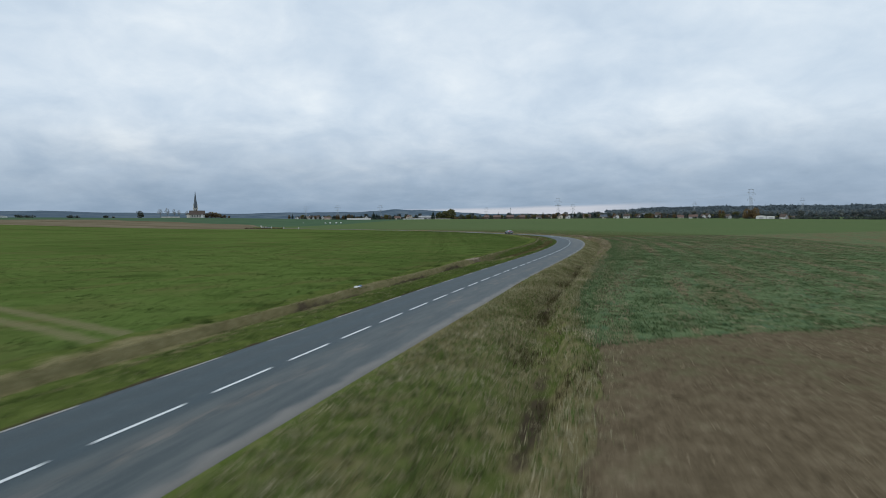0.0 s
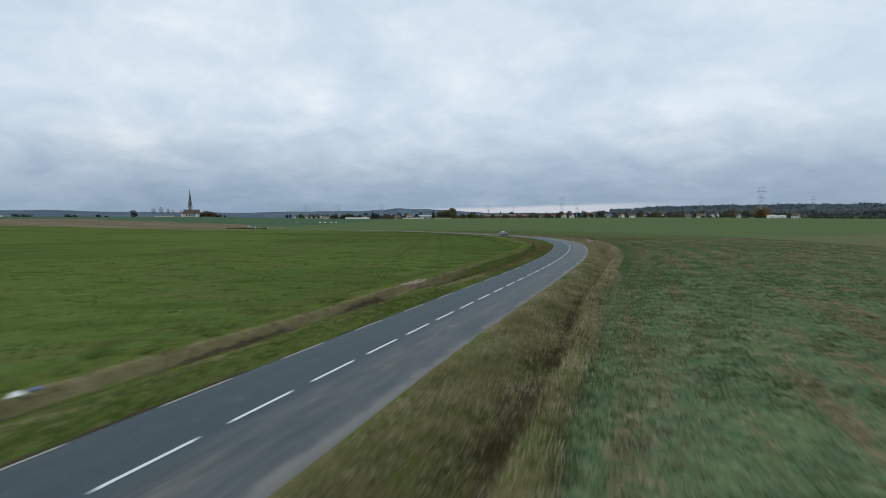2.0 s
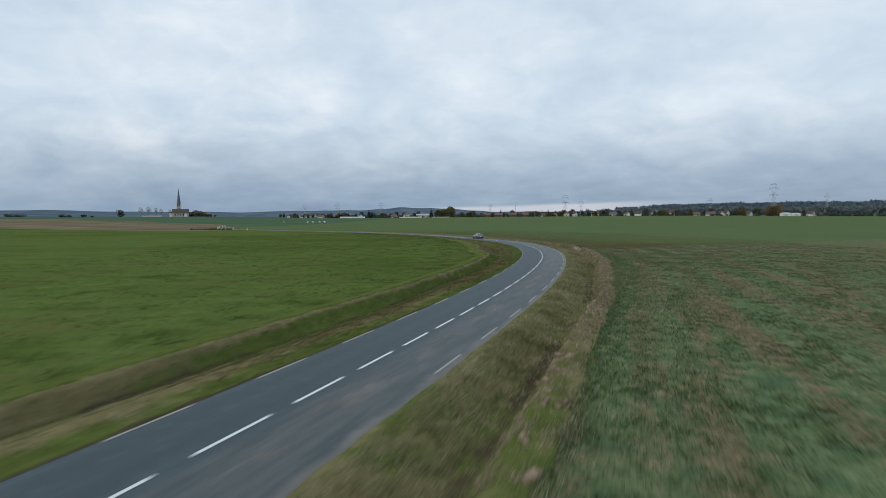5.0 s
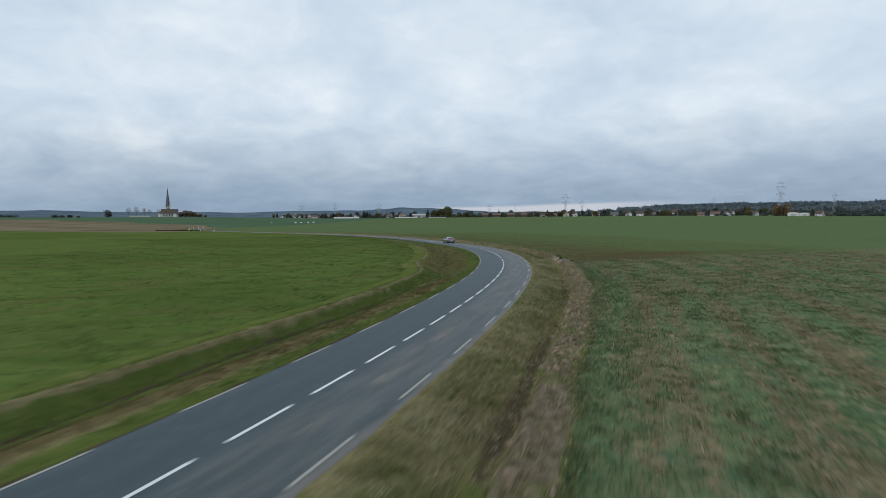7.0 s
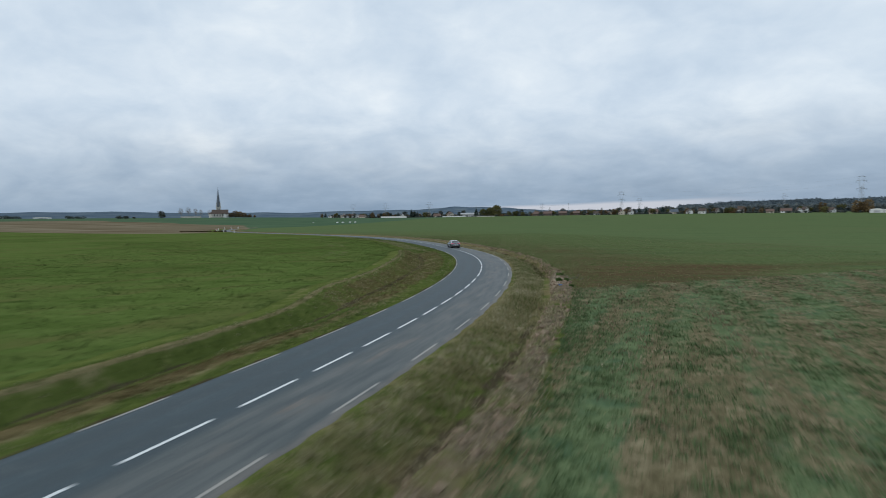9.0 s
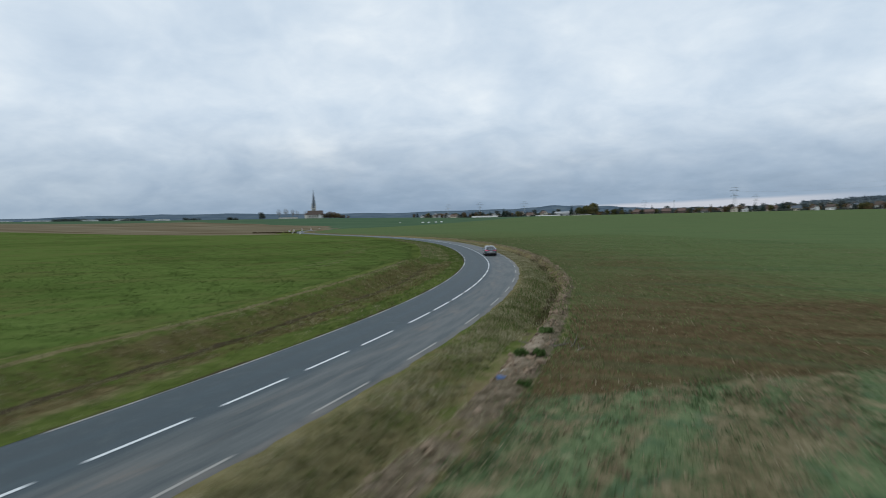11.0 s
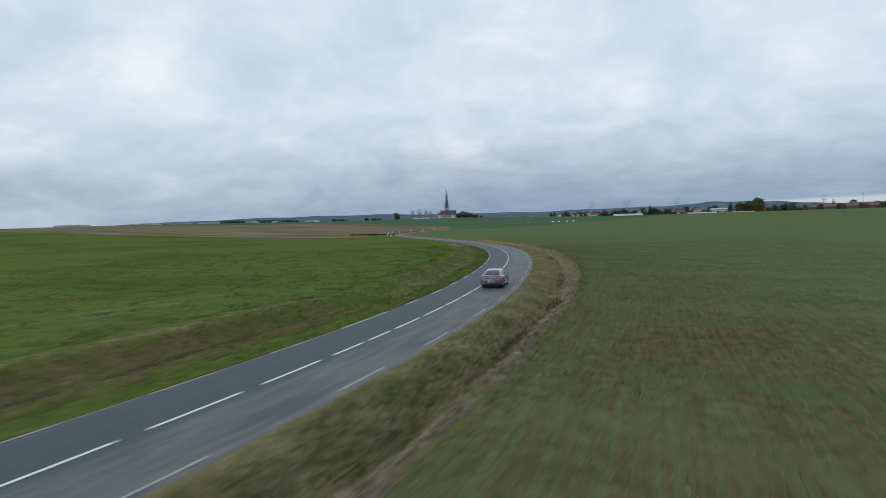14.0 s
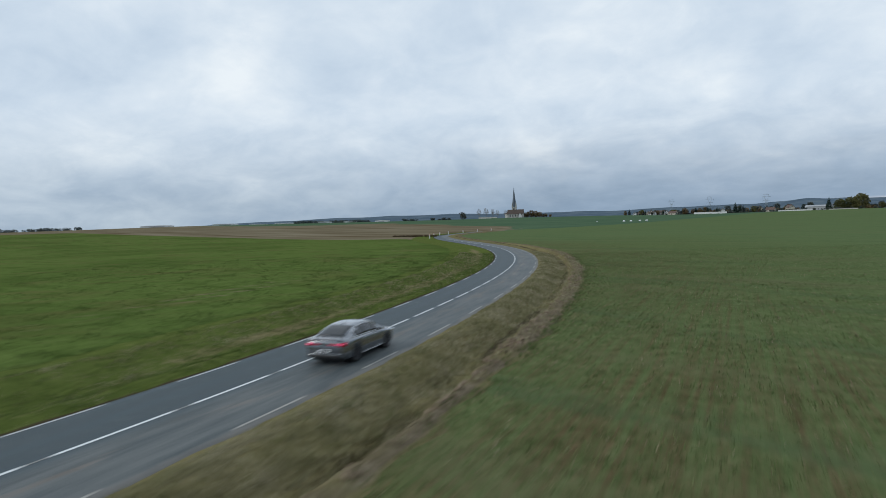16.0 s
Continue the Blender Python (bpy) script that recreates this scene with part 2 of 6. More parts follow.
def plain(name, colour, rough=0.7, metal=0.0, vary=0.15, scale=3.0, spec=0.5):
    """A surface with some unevenness of tone at two scales."""
    m, n, b = material(name, rough, metal, spec)
    co = n.add("ShaderNodeTexCoord").outputs["Object"]
    f = n.math("ADD", n.math("MULTIPLY", n.noise(scale, 4, 0.6, co), 0.6), n.math("MULTIPLY", n.noise(scale * 9, 3, 0.6, co), 0.4))
    lo, hi = tuple(c * (1 - vary) for c in colour), tuple(min(1, c * (1 + vary)) for c in colour)
    n.put(b.inputs["Base Color"], n.ramp(f, [(0.3, lo), (0.7, hi)]))
    bump(n, b, f, 0.1, 0.02)
    return m


def field_material():
    m, n, b = material("field_soil_and_crop", 0.95, spec=0.0)
    p = place(n)
    fine = n.noise(5.5, 5, 0.65, p)
    mid = n.noise(0.55, 5, 0.6, p)
    wide = n.noise(0.09, 4, 0.55, p)
    broad = n.noise(0.02, 3, 0.5, p)
    tone = n.math("ADD", n.math("MULTIPLY", mid, 0.5), n.math("MULTIPLY", fine, 0.5))
    clump = n.noise(1.5, 4, 0.6, p)
    tuft = n.noise(13.0, 4, 0.7, p)
    # meadow: lush, with darker tussocks and paler worn places
    lush = n.ramp(tone, [(0.32, (0.068, 0.104, 0.026)), (0.50, (0.091, 0.132, 0.034)), (0.68, (0.122, 0.163, 0.050))])
    lush = n.mix(n.math("MULTIPLY", n.step(wide, 0.50, 0.66), 0.55), lush, (0.104, 0.112, 0.038))
    lush = n.mix(n.math("MULTIPLY", n.step(broad, 0.46, 0.62), 0.45), lush, (0.050, 0.080, 0.019))
    drift = n.noise(0.30, 4, 0.6, n.scaled(n.turned(p, 25.0), (1.0, 0.30, 1)))
    lush = n.mix(n.math("MULTIPLY", n.step(drift, 0.50, 0.68), 0.55), lush, (0.112, 0.106, 0.040))
    lush = n.mix(n.math("MULTIPLY", n.step(n.noise(0.8, 4, 0.6, p), 0.44, 0.28), 0.20), lush, (0.040, 0.062, 0.014))
    lush = n.mix(n.math("MULTIPLY", n.step(n.noise(0.20, 4, 0.55, n.scaled(p, (0.5, 1.4, 1))), 0.50, 0.30), 0.5), lush, (0.046, 0.076, 0.016))
    lush = n.mix(n.math("MULTIPLY", n.step(n.noise(0.15, 3, 0.5, p, 0.4), 0.39, 0.27), 0.5), lush, (0.030, 0.048, 0.012))
    # regrowth on stubble: bluish green leaves among straw and soil
    leafy = n.math("ADD", n.math("MULTIPLY", fine, 0.45), n.math("ADD", n.math("MULTIPLY", clump, 0.30), n.math("MULTIPLY", tuft, 0.25)))
    crop = n.ramp(leafy, [(0.38, (0.042, 0.062, 0.030)), (0.47, (0.096, 0.134, 0.064)), (0.55, (0.132, 0.176, 0.086)), (0.64, (0.205, 0.240, 0.132))])
    crop = n.mix(n.math("MULTIPLY", n.step(n.noise(0.9, 4, 0.6, n.turned(p, 40.0)), 0.50, 0.64), 0.55), crop, (0.058, 0.108, 0.062))
    bare = n.ramp(leafy, [(0.38, (0.062, 0.046, 0.026)), (0.48, (0.128, 0.096, 0.056)), (0.55, (0.190, 0.146, 0.090)), (0.64, (0.330, 0.268, 0.176))])
    rows = n.noise(0.42, 3, 0.5, n.scaled(n.turned(p, 16.7), (1.6, 0.12, 1)))
    patchy = n.math("ADD", n.math("ADD", n.math("MULTIPLY", mid, 0.08), n.math("MULTIPLY", rows, 0.46)), n.math("ADD", n.math("MULTIPLY", clump, 0.20), n.math("MULTIPLY", fine, 0.26)))
    patchy = n.math("ADD", patchy, n.math("ADD", n.math("MULTIPLY", attr(n, "stubbly"), 0.034), -0.020))
    regrown = n.mix(n.math("MULTIPLY", n.step(patchy, 0.475, 0.545), 0.8), crop, bare)
    # young winter crop, thin over brown soil
    soil = n.ramp(leafy, [(0.38, (0.040, 0.029, 0.015)), (0.48, (0.084, 0.061, 0.032)), (0.55, (0.112, 0.083, 0.045)), (0.64, (0.180, 0.140, 0.080))])
    young = n.ramp(leafy, [(0.38, (0.052, 0.074, 0.028)), (0.48, (0.090, 0.120, 0.048)), (0.55, (0.110, 0.142, 0.060)), (0.64, (0.154, 0.186, 0.084))])
    drill = n.noise(1.0, 3, 0.5, n.scaled(n.turned(p, -10.0), (3.6, 0.12, 1)))
    thin = n.math("ADD", n.math("MULTIPLY", n.math("ADD", attr(n, "thin"), -0.5), 1.0), n.math("MULTIPLY", n.math("ADD", n.math("ADD", n.math("MULTIPLY", wide, 0.5), n.math("MULTIPLY", drill, 1.1)), n.math("MULTIPLY", fine, 1.1)), 0.40))
    across = n.add("ShaderNodeSeparateXYZ", {0: n.turned(p, -10.0)}).outputs[0]
    sown = n.math("SINE", n.math("ADD", n.math("MULTIPLY", across, 2 * math.pi / 0.32), n.math("MULTIPLY", mid, 2.5)))
    thin = n.math("ADD", thin, n.math("MULTIPLY", sown, 0.020))
    young = n.mix(n.step(thin, 0.30, 0.62), young, soil)
    # farther crop hides its soil; haze is painted in as paler green
    young = n.mix(n.math("MULTIPLY", attr(n, "dense_hazy"), 0.85), young, n.ramp(tone, [(0.34, (0.084, 0.122, 0.052)), (0.66, (0.118, 0.162, 0.072))]))
    # long uneven bands, and pairs of wheel tracks, across the young crop
    bands = n.noise(0.11, 5, 0.62, n.scaled(n.turned(p, 12.0), (0.16, 1.6, 1)))
    young = n.mix(n.math("MULTIPLY", n.step(bands, 0.52, 0.66), 0.5), young, (0.118, 0.122, 0.062))
    young = n.mix(n.math("MULTIPLY", n.step(bands, 0.47, 0.35), 0.5), young, (0.066, 0.098, 0.048))
    lane = n.add("ShaderNodeSeparateXYZ", {0: n.turned(p, 12.0)}).outputs[1]
    lane = n.math("ABSOLUTE", n.math("ADD", n.math("PINGPONG", n.math("ADD", lane, n.math("MULTIPLY", wide, 1.5)), 12.0), -6.0))
    wheels = n.step(n.math("ABSOLUTE", n.math("ADD", lane, -0.9)), 0.42, 0.12)
    young = n.mix(n.math("MULTIPLY", wheels, n.math("MULTIPLY", n.step(broad, 0.44, 0.58), 0.25)), young, (0.070, 0.062, 0.036))
    # ploughed land far off
    furrow = n.ramp(n.noise(0.03, 4, 0.6, n.scaled(p, (0.35, 2.2, 1))), [(0.30, (0.110, 0.084, 0.050)), (0.50, (0.160, 0.132, 0.086)), (0.70, (0.215, 0.184, 0.128))])
    dug = n.ramp(leafy, [(0.38, (0.058, 0.045, 0.028)), (0.48, (0.116, 0.089, 0.056)), (0.55, (0.150, 0.117, 0.075)), (0.64, (0.250, 0.205, 0.140))])
    dug = n.mix(n.math("MULTIPLY", n.step(n.math("ADD", n.math("MULTIPLY", wide, 0.5), n.math("MULTIPLY", clump, 0.5)), 0.48, 0.62), 0.5), dug, (0.088, 0.094, 0.046))
    teal = n.ramp(n.math("ADD", n.math("MULTIPLY", broad, 0.6), n.math("MULTIPLY", wide, 0.4)), [(0.35, (0.062, 0.106, 0.062)), (0.65, (0.082, 0.128, 0.074))])
    # wooded far hills, with distance haze put into their blue-grey colour
    hazy_wood = n.ramp(n.noise(0.012, 6, 0.72, n.scaled(p, (1, 0.35, 1))), [(0.36, (0.066, 0.096, 0.126)), (0.50, (0.092, 0.126, 0.160)), (0.64, (0.130, 0.164, 0.186))])
    wob = n.math("MULTIPLY", n.math("ADD", mid, -0.5), 0.5)

    def zone(name):
        return n.step(n.math("ADD", attr(n, name), wob), 0.42, 0.58)

    c = n.mix(zone("meadow"), young, lush)
    c = n.mix(zone("regrowth"), c, regrown)
    c = n.mix(zone("dug"), c, dug)
    c = n.mix(zone("teal"), c, teal)
    c = n.mix(zone("ploughed"), c, furrow)
    c = n.mix(zone("hazy_hills"), c, hazy_wood)
    c = n.mix(n.math("MULTIPLY", n.step(n.math("ADD", attr(n, "track"), wob), 0.20, 0.90), 0.80), c, n.ramp(fine, [(0.3, (0.130, 0.112, 0.060)), (0.7, (0.240, 0.205, 0.125))]))
    # two wheel tracks that leave the road over the crest
    east, north = n.add("ShaderNodeSeparateXYZ", {0: p}).outputs[:2]
    ruts = 0.0
    for a, b2 in (((-20.93, 40.29), (-7.75, 30.86)), ((-17.71, 35.85), (-8.41, 29.38))):
        dx, dy = b2[0] - a[0], b2[1] - a[1]
        long = math.hypot(dx, dy)
        off = n.math("ADD", n.math("MULTIPLY", north, dx / long), n.math("ADD", n.math("MULTIPLY", east, -dy / long), (dy * a[0] - dx * a[1]) / long))
        ruts = n.math("MAXIMUM", ruts, n.step(n.math("ADD", n.math("ABSOLUTE", off), n.math("MULTIPLY", n.math("ADD", clump, -0.5), 0.9)), 0.75, 0.15))
    c = n.mix(n.math("MULTIPLY", n.math("MULTIPLY", ruts, attr(n, "gate")), 0.7), c, n.ramp(fine, [(0.3, (0.125, 0.112, 0.056)), (0.7, (0.225, 0.198, 0.115))]))
    c = n.mix(n.math("MULTIPLY", n.step(n.math("ADD", attr(n, "worn"), wob), 0.35, 0.65), 0.9), c, n.ramp(fine, [(0.3, (0.14, 0.12, 0.075)), (0.7, (0.27, 0.225, 0.15))]))
    n.put(b.inputs["Base Color"], c)
    relief = n.math("ADD", n.math("ADD", n.math("MULTIPLY", mid, 0.5), n.math("MULTIPLY", clump, 0.25)), n.math("MULTIPLY", fine, 0.25))
    bump(n, b, n.math("MULTIPLY", relief, n.math("ADD", 1.0, n.math("MULTIPLY", attr(n, "meadow"), -0.6))), 0.5, 0.16)
    return m


def verge_material():
    m, n, b = material("rough_verge_grass", 0.95, spec=0.0)
    p = place(n)
    fine, mid, wide = n.noise(6.0, 5, 0.65, p), n.noise(0.9, 4, 0.6, p), n.noise(0.16, 3, 0.5, p)
    tone = n.math("ADD", n.math("MULTIPLY", mid, 0.45), n.math("MULTIPLY", fine, 0.55))
    green = n.ramp(tone, [(0.30, (0.058, 0.080, 0.020)), (0.52, (0.096, 0.122, 0.032)), (0.70, (0.140, 0.160, 0.050))])
    straw = n.ramp(tone, [(0.30, (0.101, 0.088, 0.040)), (0.52, (0.176, 0.153, 0.076)), (0.70, (0.264, 0.231, 0.132))])
    earth = n.ramp(tone, [(0.30, (0.034, 0.027, 0.017)), (0.70, (0.092, 0.074, 0.048))])
    wob = n.math("MULTIPLY", n.math("ADD", n.math("ADD", mid, wide), -1.0), 1.1)
    c = n.mix(n.step(n.math("ADD", attr(n, "dry"), wob), 0.25, 0.75), green, straw)
    # dead reddish brown growth
    c = n.mix(n.math("MULTIPLY", n.step(n.math("ADD", attr(n, "rust"), wob), 0.40, 0.90), 0.65), c, n.ramp(tone, [(0.30, (0.066, 0.050, 0.022)), (0.70, (0.150, 0.112, 0.054))]))
    # dark soil, with the shade in the ditches put into the colour
    c = n.mix(n.step(n.math("ADD", attr(n, "soil_and_shade"), wob), 0.35, 0.75), c, earth)
    crumb = n.math("ADD", n.math("MULTIPLY", n.noise(2.6, 4, 0.65, p), 0.55), n.math("MULTIPLY", n.noise(9.0, 4, 0.7, p), 0.45))
    pale = n.ramp(crumb, [(0.38, (0.028, 0.021, 0.015)), (0.45, (0.084, 0.065, 0.047)), (0.53, (0.146, 0.115, 0.085)), (0.66, (0.270, 0.222, 0.168))])
    c = n.mix(n.math("MULTIPLY", n.step(n.math("ADD", attr(n, "bare"), n.math("MULTIPLY", wob, 0.9)), 0.25, 0.80), 0.85), c, pale)
    c = n.mix(n.math("MULTIPLY", n.step(n.math("ADD", attr(n, "trodden"), n.math("MULTIPLY", wob, 0.8)), 0.35, 0.85), 0.8), c, n.ramp(crumb, [(0.36, (0.190, 0.150, 0.108)), (0.50, (0.290, 0.236, 0.176)), (0.64, (0.410, 0.345, 0.270))]))
    n.put(b.inputs["Base Color"], c)
    bump(n, b, tone, 0.7, 0.12)
    return m


def asphalt_material():
    m, n, b = material("worn_asphalt", 0.85, spec=0.5)
    p = place(n)
    u = attr(n, "u")
    s = attr(n, "s")
    along = n.add("ShaderNodeCombineXYZ", {0: n.math("MULTIPLY", u, 1.6), 1: n.math("MULTIPLY", s, 0.16)}).outputs[0]
    streak = n.noise(1.2, 5, 0.6, along)
    grit = n.noise(60.0, 3, 0.7, p)
    blotch = n.noise(0.5, 5, 0.6, p)
    base = n.ramp(n.math("ADD", n.math("MULTIPLY", n.math("ADD", grit, n.noise(9.0, 3, 0.6, p)), 0.25), n.math("MULTIPLY", streak, 0.5)), [(0.34, (0.011, 0.024, 0.030)), (0.52, (0.022, 0.043, 0.053)), (0.68, (0.047, 0.071, 0.080))])
    # darker wheel tracks on the inner lane, and blotches of bitumen
    wheel = n.math("MINIMUM", n.math("ABSOLUTE", n.math("ADD", u, 0.75)), n.math("ABSOLUTE", n.math("ADD", u, 2.15)))
    worn_in = n.math("MULTIPLY", n.step(n.math("ADD", wheel, n.math("MULTIPLY", n.math("ADD", blotch, -0.5), 0.6)), 0.55, 0.15), 0.55)
    base = n.mix(worn_in, base, (0.018, 0.032, 0.037))
    base = n.mix(n.math("MULTIPLY", n.step(n.noise(1.7, 5, 0.65, p), 0.52, 0.70), 0.40), base, (0.066, 0.086, 0.088))
    # the lane used on the outer side is paler, with dusty wheel tracks
    lane = n.math("MULTIPLY", n.step(u, 0.1, 0.7), n.math("ADD", 0.45, n.math("MULTIPLY", n.step(s, 118.0, 165.0), 0.30)))
    base = n.mix(lane, base, n.ramp(streak, [(0.38, (0.044, 0.055, 0.053)), (0.62, (0.124, 0.125, 0.112))]))
    # paler, bluer tone round the bend, stronger on the outer lane
    base = n.mix(n.math("MULTIPLY", n.step(s, 128.0, 185.0), n.math("ADD", 0.10, n.math("MULTIPLY", n.step(u, -0.4, 0.6), 0.20))), base, n.ramp(streak, [(0.38, (0.052, 0.067, 0.076)), (0.62, (0.112, 0.126, 0.134))]))
    # tan soil carried on to the outer lane, in smears along the way of travel
    smear = n.noise(1.0, 5, 0.65, n.add("ShaderNodeCombineXYZ", {0: n.math("MULTIPLY", u, 1.3), 1: n.math("MULTIPLY", s, 0.22)}).outputs[0])
    dust = n.math("MULTIPLY", n.step(n.math("ADD", n.math("ABSOLUTE", n.math("ADD", u, -1.35)), n.math("MULTIPLY", blotch, 1.2)), 1.5, 0.45), n.step(smear, 0.47, 0.66))
    base = n.mix(n.math("MULTIPLY", dust, 0.8), base, n.ramp(blotch, [(0.35, (0.110, 0.088, 0.068)), (0.65, (0.205, 0.178, 0.150))]))
    shoulder = n.math("MULTIPLY", n.step(n.math("ADD", u, n.math("MULTIPLY", n.math("ADD", blotch, -0.5), 1.1)), 2.75, 3.2), 0.8)
    base = n.mix(shoulder, base, n.ramp(grit, [(0.3, (0.120, 0.112, 0.100)), (0.7, (0.235, 0.218, 0.192))]))
    n.put(b.inputs["Base Color"], base)
    n.put(b.inputs["Roughness"], n.math("ADD", 0.55, n.math("MULTIPLY", streak, 0.2)))
    bump(n, b, grit, 0.35, 0.01)
    return m


def paint_material(name, colour, worn):
    m, n, b = material(name, 0.6)
    p = place(n)
    f = n.noise(7.0, 4, 0.7, p)
    n.put(b.inputs["Base Color"], n.mix(n.math("MULTIPLY", n.step(f, 0.72 - worn, 0.86 - worn), 0.85), colour, (0.14, 0.145, 0.145)))
    bump(n, b, n.noise(60, 3, 0.7, p), 0.3, 0.01)
    return m


def thin_leaf(n, b, colour, share, sky_tilt=0.0):
    """Thin blades and leaves let a part of the light through; a raised shading normal brightens them."""
    n.put(b.inputs["Base Color"], colour)
    if sky_tilt:
        flat = n.add("ShaderNodeVectorMath", {0: n.add("ShaderNodeNewGeometry").outputs["Normal"], 1: (0, 0, sky_tilt)})
        unit = n.add("ShaderNodeVectorMath", {0: flat.outputs[0]})
        unit.operation = "NORMALIZE"
        n.put(b.inputs["Normal"], unit.outputs[0])
    through_light = n.add("ShaderNodeBsdfTranslucent", {"Color": colour})
    both = n.add("ShaderNodeMixShader", {0: share, 1: b.outputs[0], 2: through_light.outputs[0]})
    n.put(next(k for k in n.t.nodes if k.type == "OUTPUT_MATERIAL").inputs["Surface"], both.outputs[0])


def blades_material(name, stops, rough=0.8, size=0.35, share=0.5, sky_tilt=0.0):
    """Blades vary one by one and, at a given scale, patch by patch."""
    m, n, b = material(name, rough, spec=0.0)
    r = n.add("ShaderNodeNewGeometry").outputs["Random Per Island"]
    patch = n.noise(size, 4, 0.6, place(n))
    f = n.math("ADD", n.math("MULTIPLY", r, 1 - share), n.math("MULTIPLY", n.math("ADD", n.math("MULTIPLY", n.math("ADD", patch, -0.5), 3.0), 0.5), share), clamp=True)
    thin_leaf(n, b, n.ramp(f, stops), 0.5 if not sky_tilt else 0.3, sky_tilt)
    return m


def leaf_material(name, stops):
    """Leaves of one tree vary clump by clump, trees of one kind vary too."""
    m, n, b = material(name, 0.8, spec=0.0)
    r = n.add("ShaderNodeNewGeometry").outputs["Random Per Island"]
    o = n.add("ShaderNodeObjectInfo").outputs["Random"]
    thin_leaf(n, b, n.ramp(n.math("ADD", n.math("MULTIPLY", r, 0.65), n.math("MULTIPLY", o, 0.35)), stops), 0.3)
    return m


FIELD, VERGE, ASPHALT = field_material(), verge_material(), asphalt_material()
WHITE_LINE = paint_material("road_paint", (0.62, 0.64, 0.64), 0.02)
FADED_LINE = paint_material("faded_road_paint", (0.30, 0.288, 0.258), 0.18)
EDGE_LINE = paint_material("edge_road_paint", (0.46, 0.465, 0.455), 0.08)
DRY_GRASS = blades_material("dry_grass_blades", [(0.0, (0.085, 0.092, 0.035)), (0.3, (0.180, 0.172, 0.080)), (0.6, (0.310, 0.282, 0.165)), (1.0, (0.500, 0.450, 0.310))])
GREEN_GRASS = blades_material("green_grass_blades", [(0.0, (0.054, 0.084, 0.021)), (0.5, (0.082, 0.119, 0.033)), (1.0, (0.128, 0.162, 0.058))], sky_tilt=1.2)
CROP = blades_material("crop_leaves", [(0.0, (0.036, 0.068, 0.032)), (0.35, (0.074, 0.118, 0.051)), (0.65, (0.122, 0.168, 0.075)), (0.88, (0.190, 0.228, 0.120)), (1.0, (0.350, 0.318, 0.188))], size=2.5, sky_tilt=1.2)
STRAW = blades_material("straw_stubble", [(0.0, (0.090, 0.068, 0.042)), (0.4, (0.210, 0.166, 0.108)), (0.75, (0.370, 0.305, 0.205)), (1.0, (0.560, 0.490, 0.360))])
BARK = plain("bark", (0.060, 0.050, 0.042), 0.9, vary=0.35, scale=2.0)
LEAF_RUSSET = leaf_material("russet_leaves", [(0.0, (0.080, 0.058, 0.035)), (0.5, (0.152, 0.109, 0.061)), (1.0, (0.239, 0.177, 0.094))])
LEAF_OLIVE = leaf_material("olive_autumn_leaves", [(0.0, (0.050, 0.059, 0.025)), (0.5, (0.109, 0.109, 0.048)), (1.0, (0.196, 0.171, 0.073))])
LEAF_DARK = leaf_material("dark_conifer_needles", [(0.0, (0.022, 0.034, 0.031)), (0.6, (0.039, 0.059, 0.048)), (1.0, (0.067, 0.090, 0.064))])
LEAF_GREY = leaf_material("bare_twigs", [(0.0, (0.20, 0.20, 0.20)), (1.0, (0.34, 0.33, 0.32))])
# dull leaves of distant trees, some blue haze mixed into the colours
LEAF_HAZY_WOOD = leaf_material("hazy_woodland_leaves", [(0.0, (0.049, 0.067, 0.070)), (0.5, (0.081, 0.099, 0.093)), (0.85, (0.119, 0.116, 0.093)), (1.0, (0.167, 0.133, 0.087))])
RENDER_WHITE = plain("white_render", (0.56, 0.57, 0.57), 0.9, vary=0.15, scale=0.6)
RENDER_CREAM = plain("cream_render", (0.46, 0.42, 0.35), 0.9, vary=0.14, scale=0.6)
STONE = plain("pale_limestone", (0.42, 0.41, 0.38), 0.9, vary=0.25, scale=0.4)
TILE_RED = plain("weathered_red_tiles", (0.118, 0.076, 0.062), 0.85, vary=0.3, scale=0.7)
TILE_BROWN = plain("brown_roof_tiles", (0.075, 0.055, 0.045), 0.85, vary=0.3, scale=0.7)
SLATE = plain("grey_slate", (0.075, 0.095, 0.120), 0.6, vary=0.25, scale=0.7)
SHEET_GREY = plain("grey_sheet_cladding", (0.33, 0.34, 0.35), 0.6, vary=0.12, scale=0.3)
WINDOW_DARK = plain("dark_window_glass", (0.03, 0.035, 0.04), 0.15, vary=0.2)
STEEL = plain("galvanised_steel", (0.34, 0.37, 0.40), 0.7, 0.2, vary=0.15)
PLASTIC_WHITE = plain("white_plastic", (0.60, 0.60, 0.58), 0.5, vary=0.08)
PLASTIC_RED = plain("red_reflector", (0.45, 0.04, 0.03), 0.35, vary=0.1)
PLASTIC_BLUE = plain("blue_plastic", (0.06, 0.13, 0.30), 0.5, vary=0.2)
WRAP = plain("white_bale_wrap", (0.68, 0.70, 0.70), 0.4, vary=0.1)
WOOD_GREY = plain("grey_dead_wood", (0.16, 0.14, 0.115), 0.9, vary=0.3, scale=4.0)
IRON_DARK = plain("dark_painted_steel", (0.02, 0.02, 0.022), 0.6, vary=0.2)
YOUNG = blades_material("young_crop_blades", [(0.0, (0.062, 0.090, 0.030)), (0.45, (0.108, 0.148, 0.054)), (0.8, (0.170, 0.204, 0.086)), (1.0, (0.260, 0.260, 0.130))], size=1.6, sky_tilt=1.2)
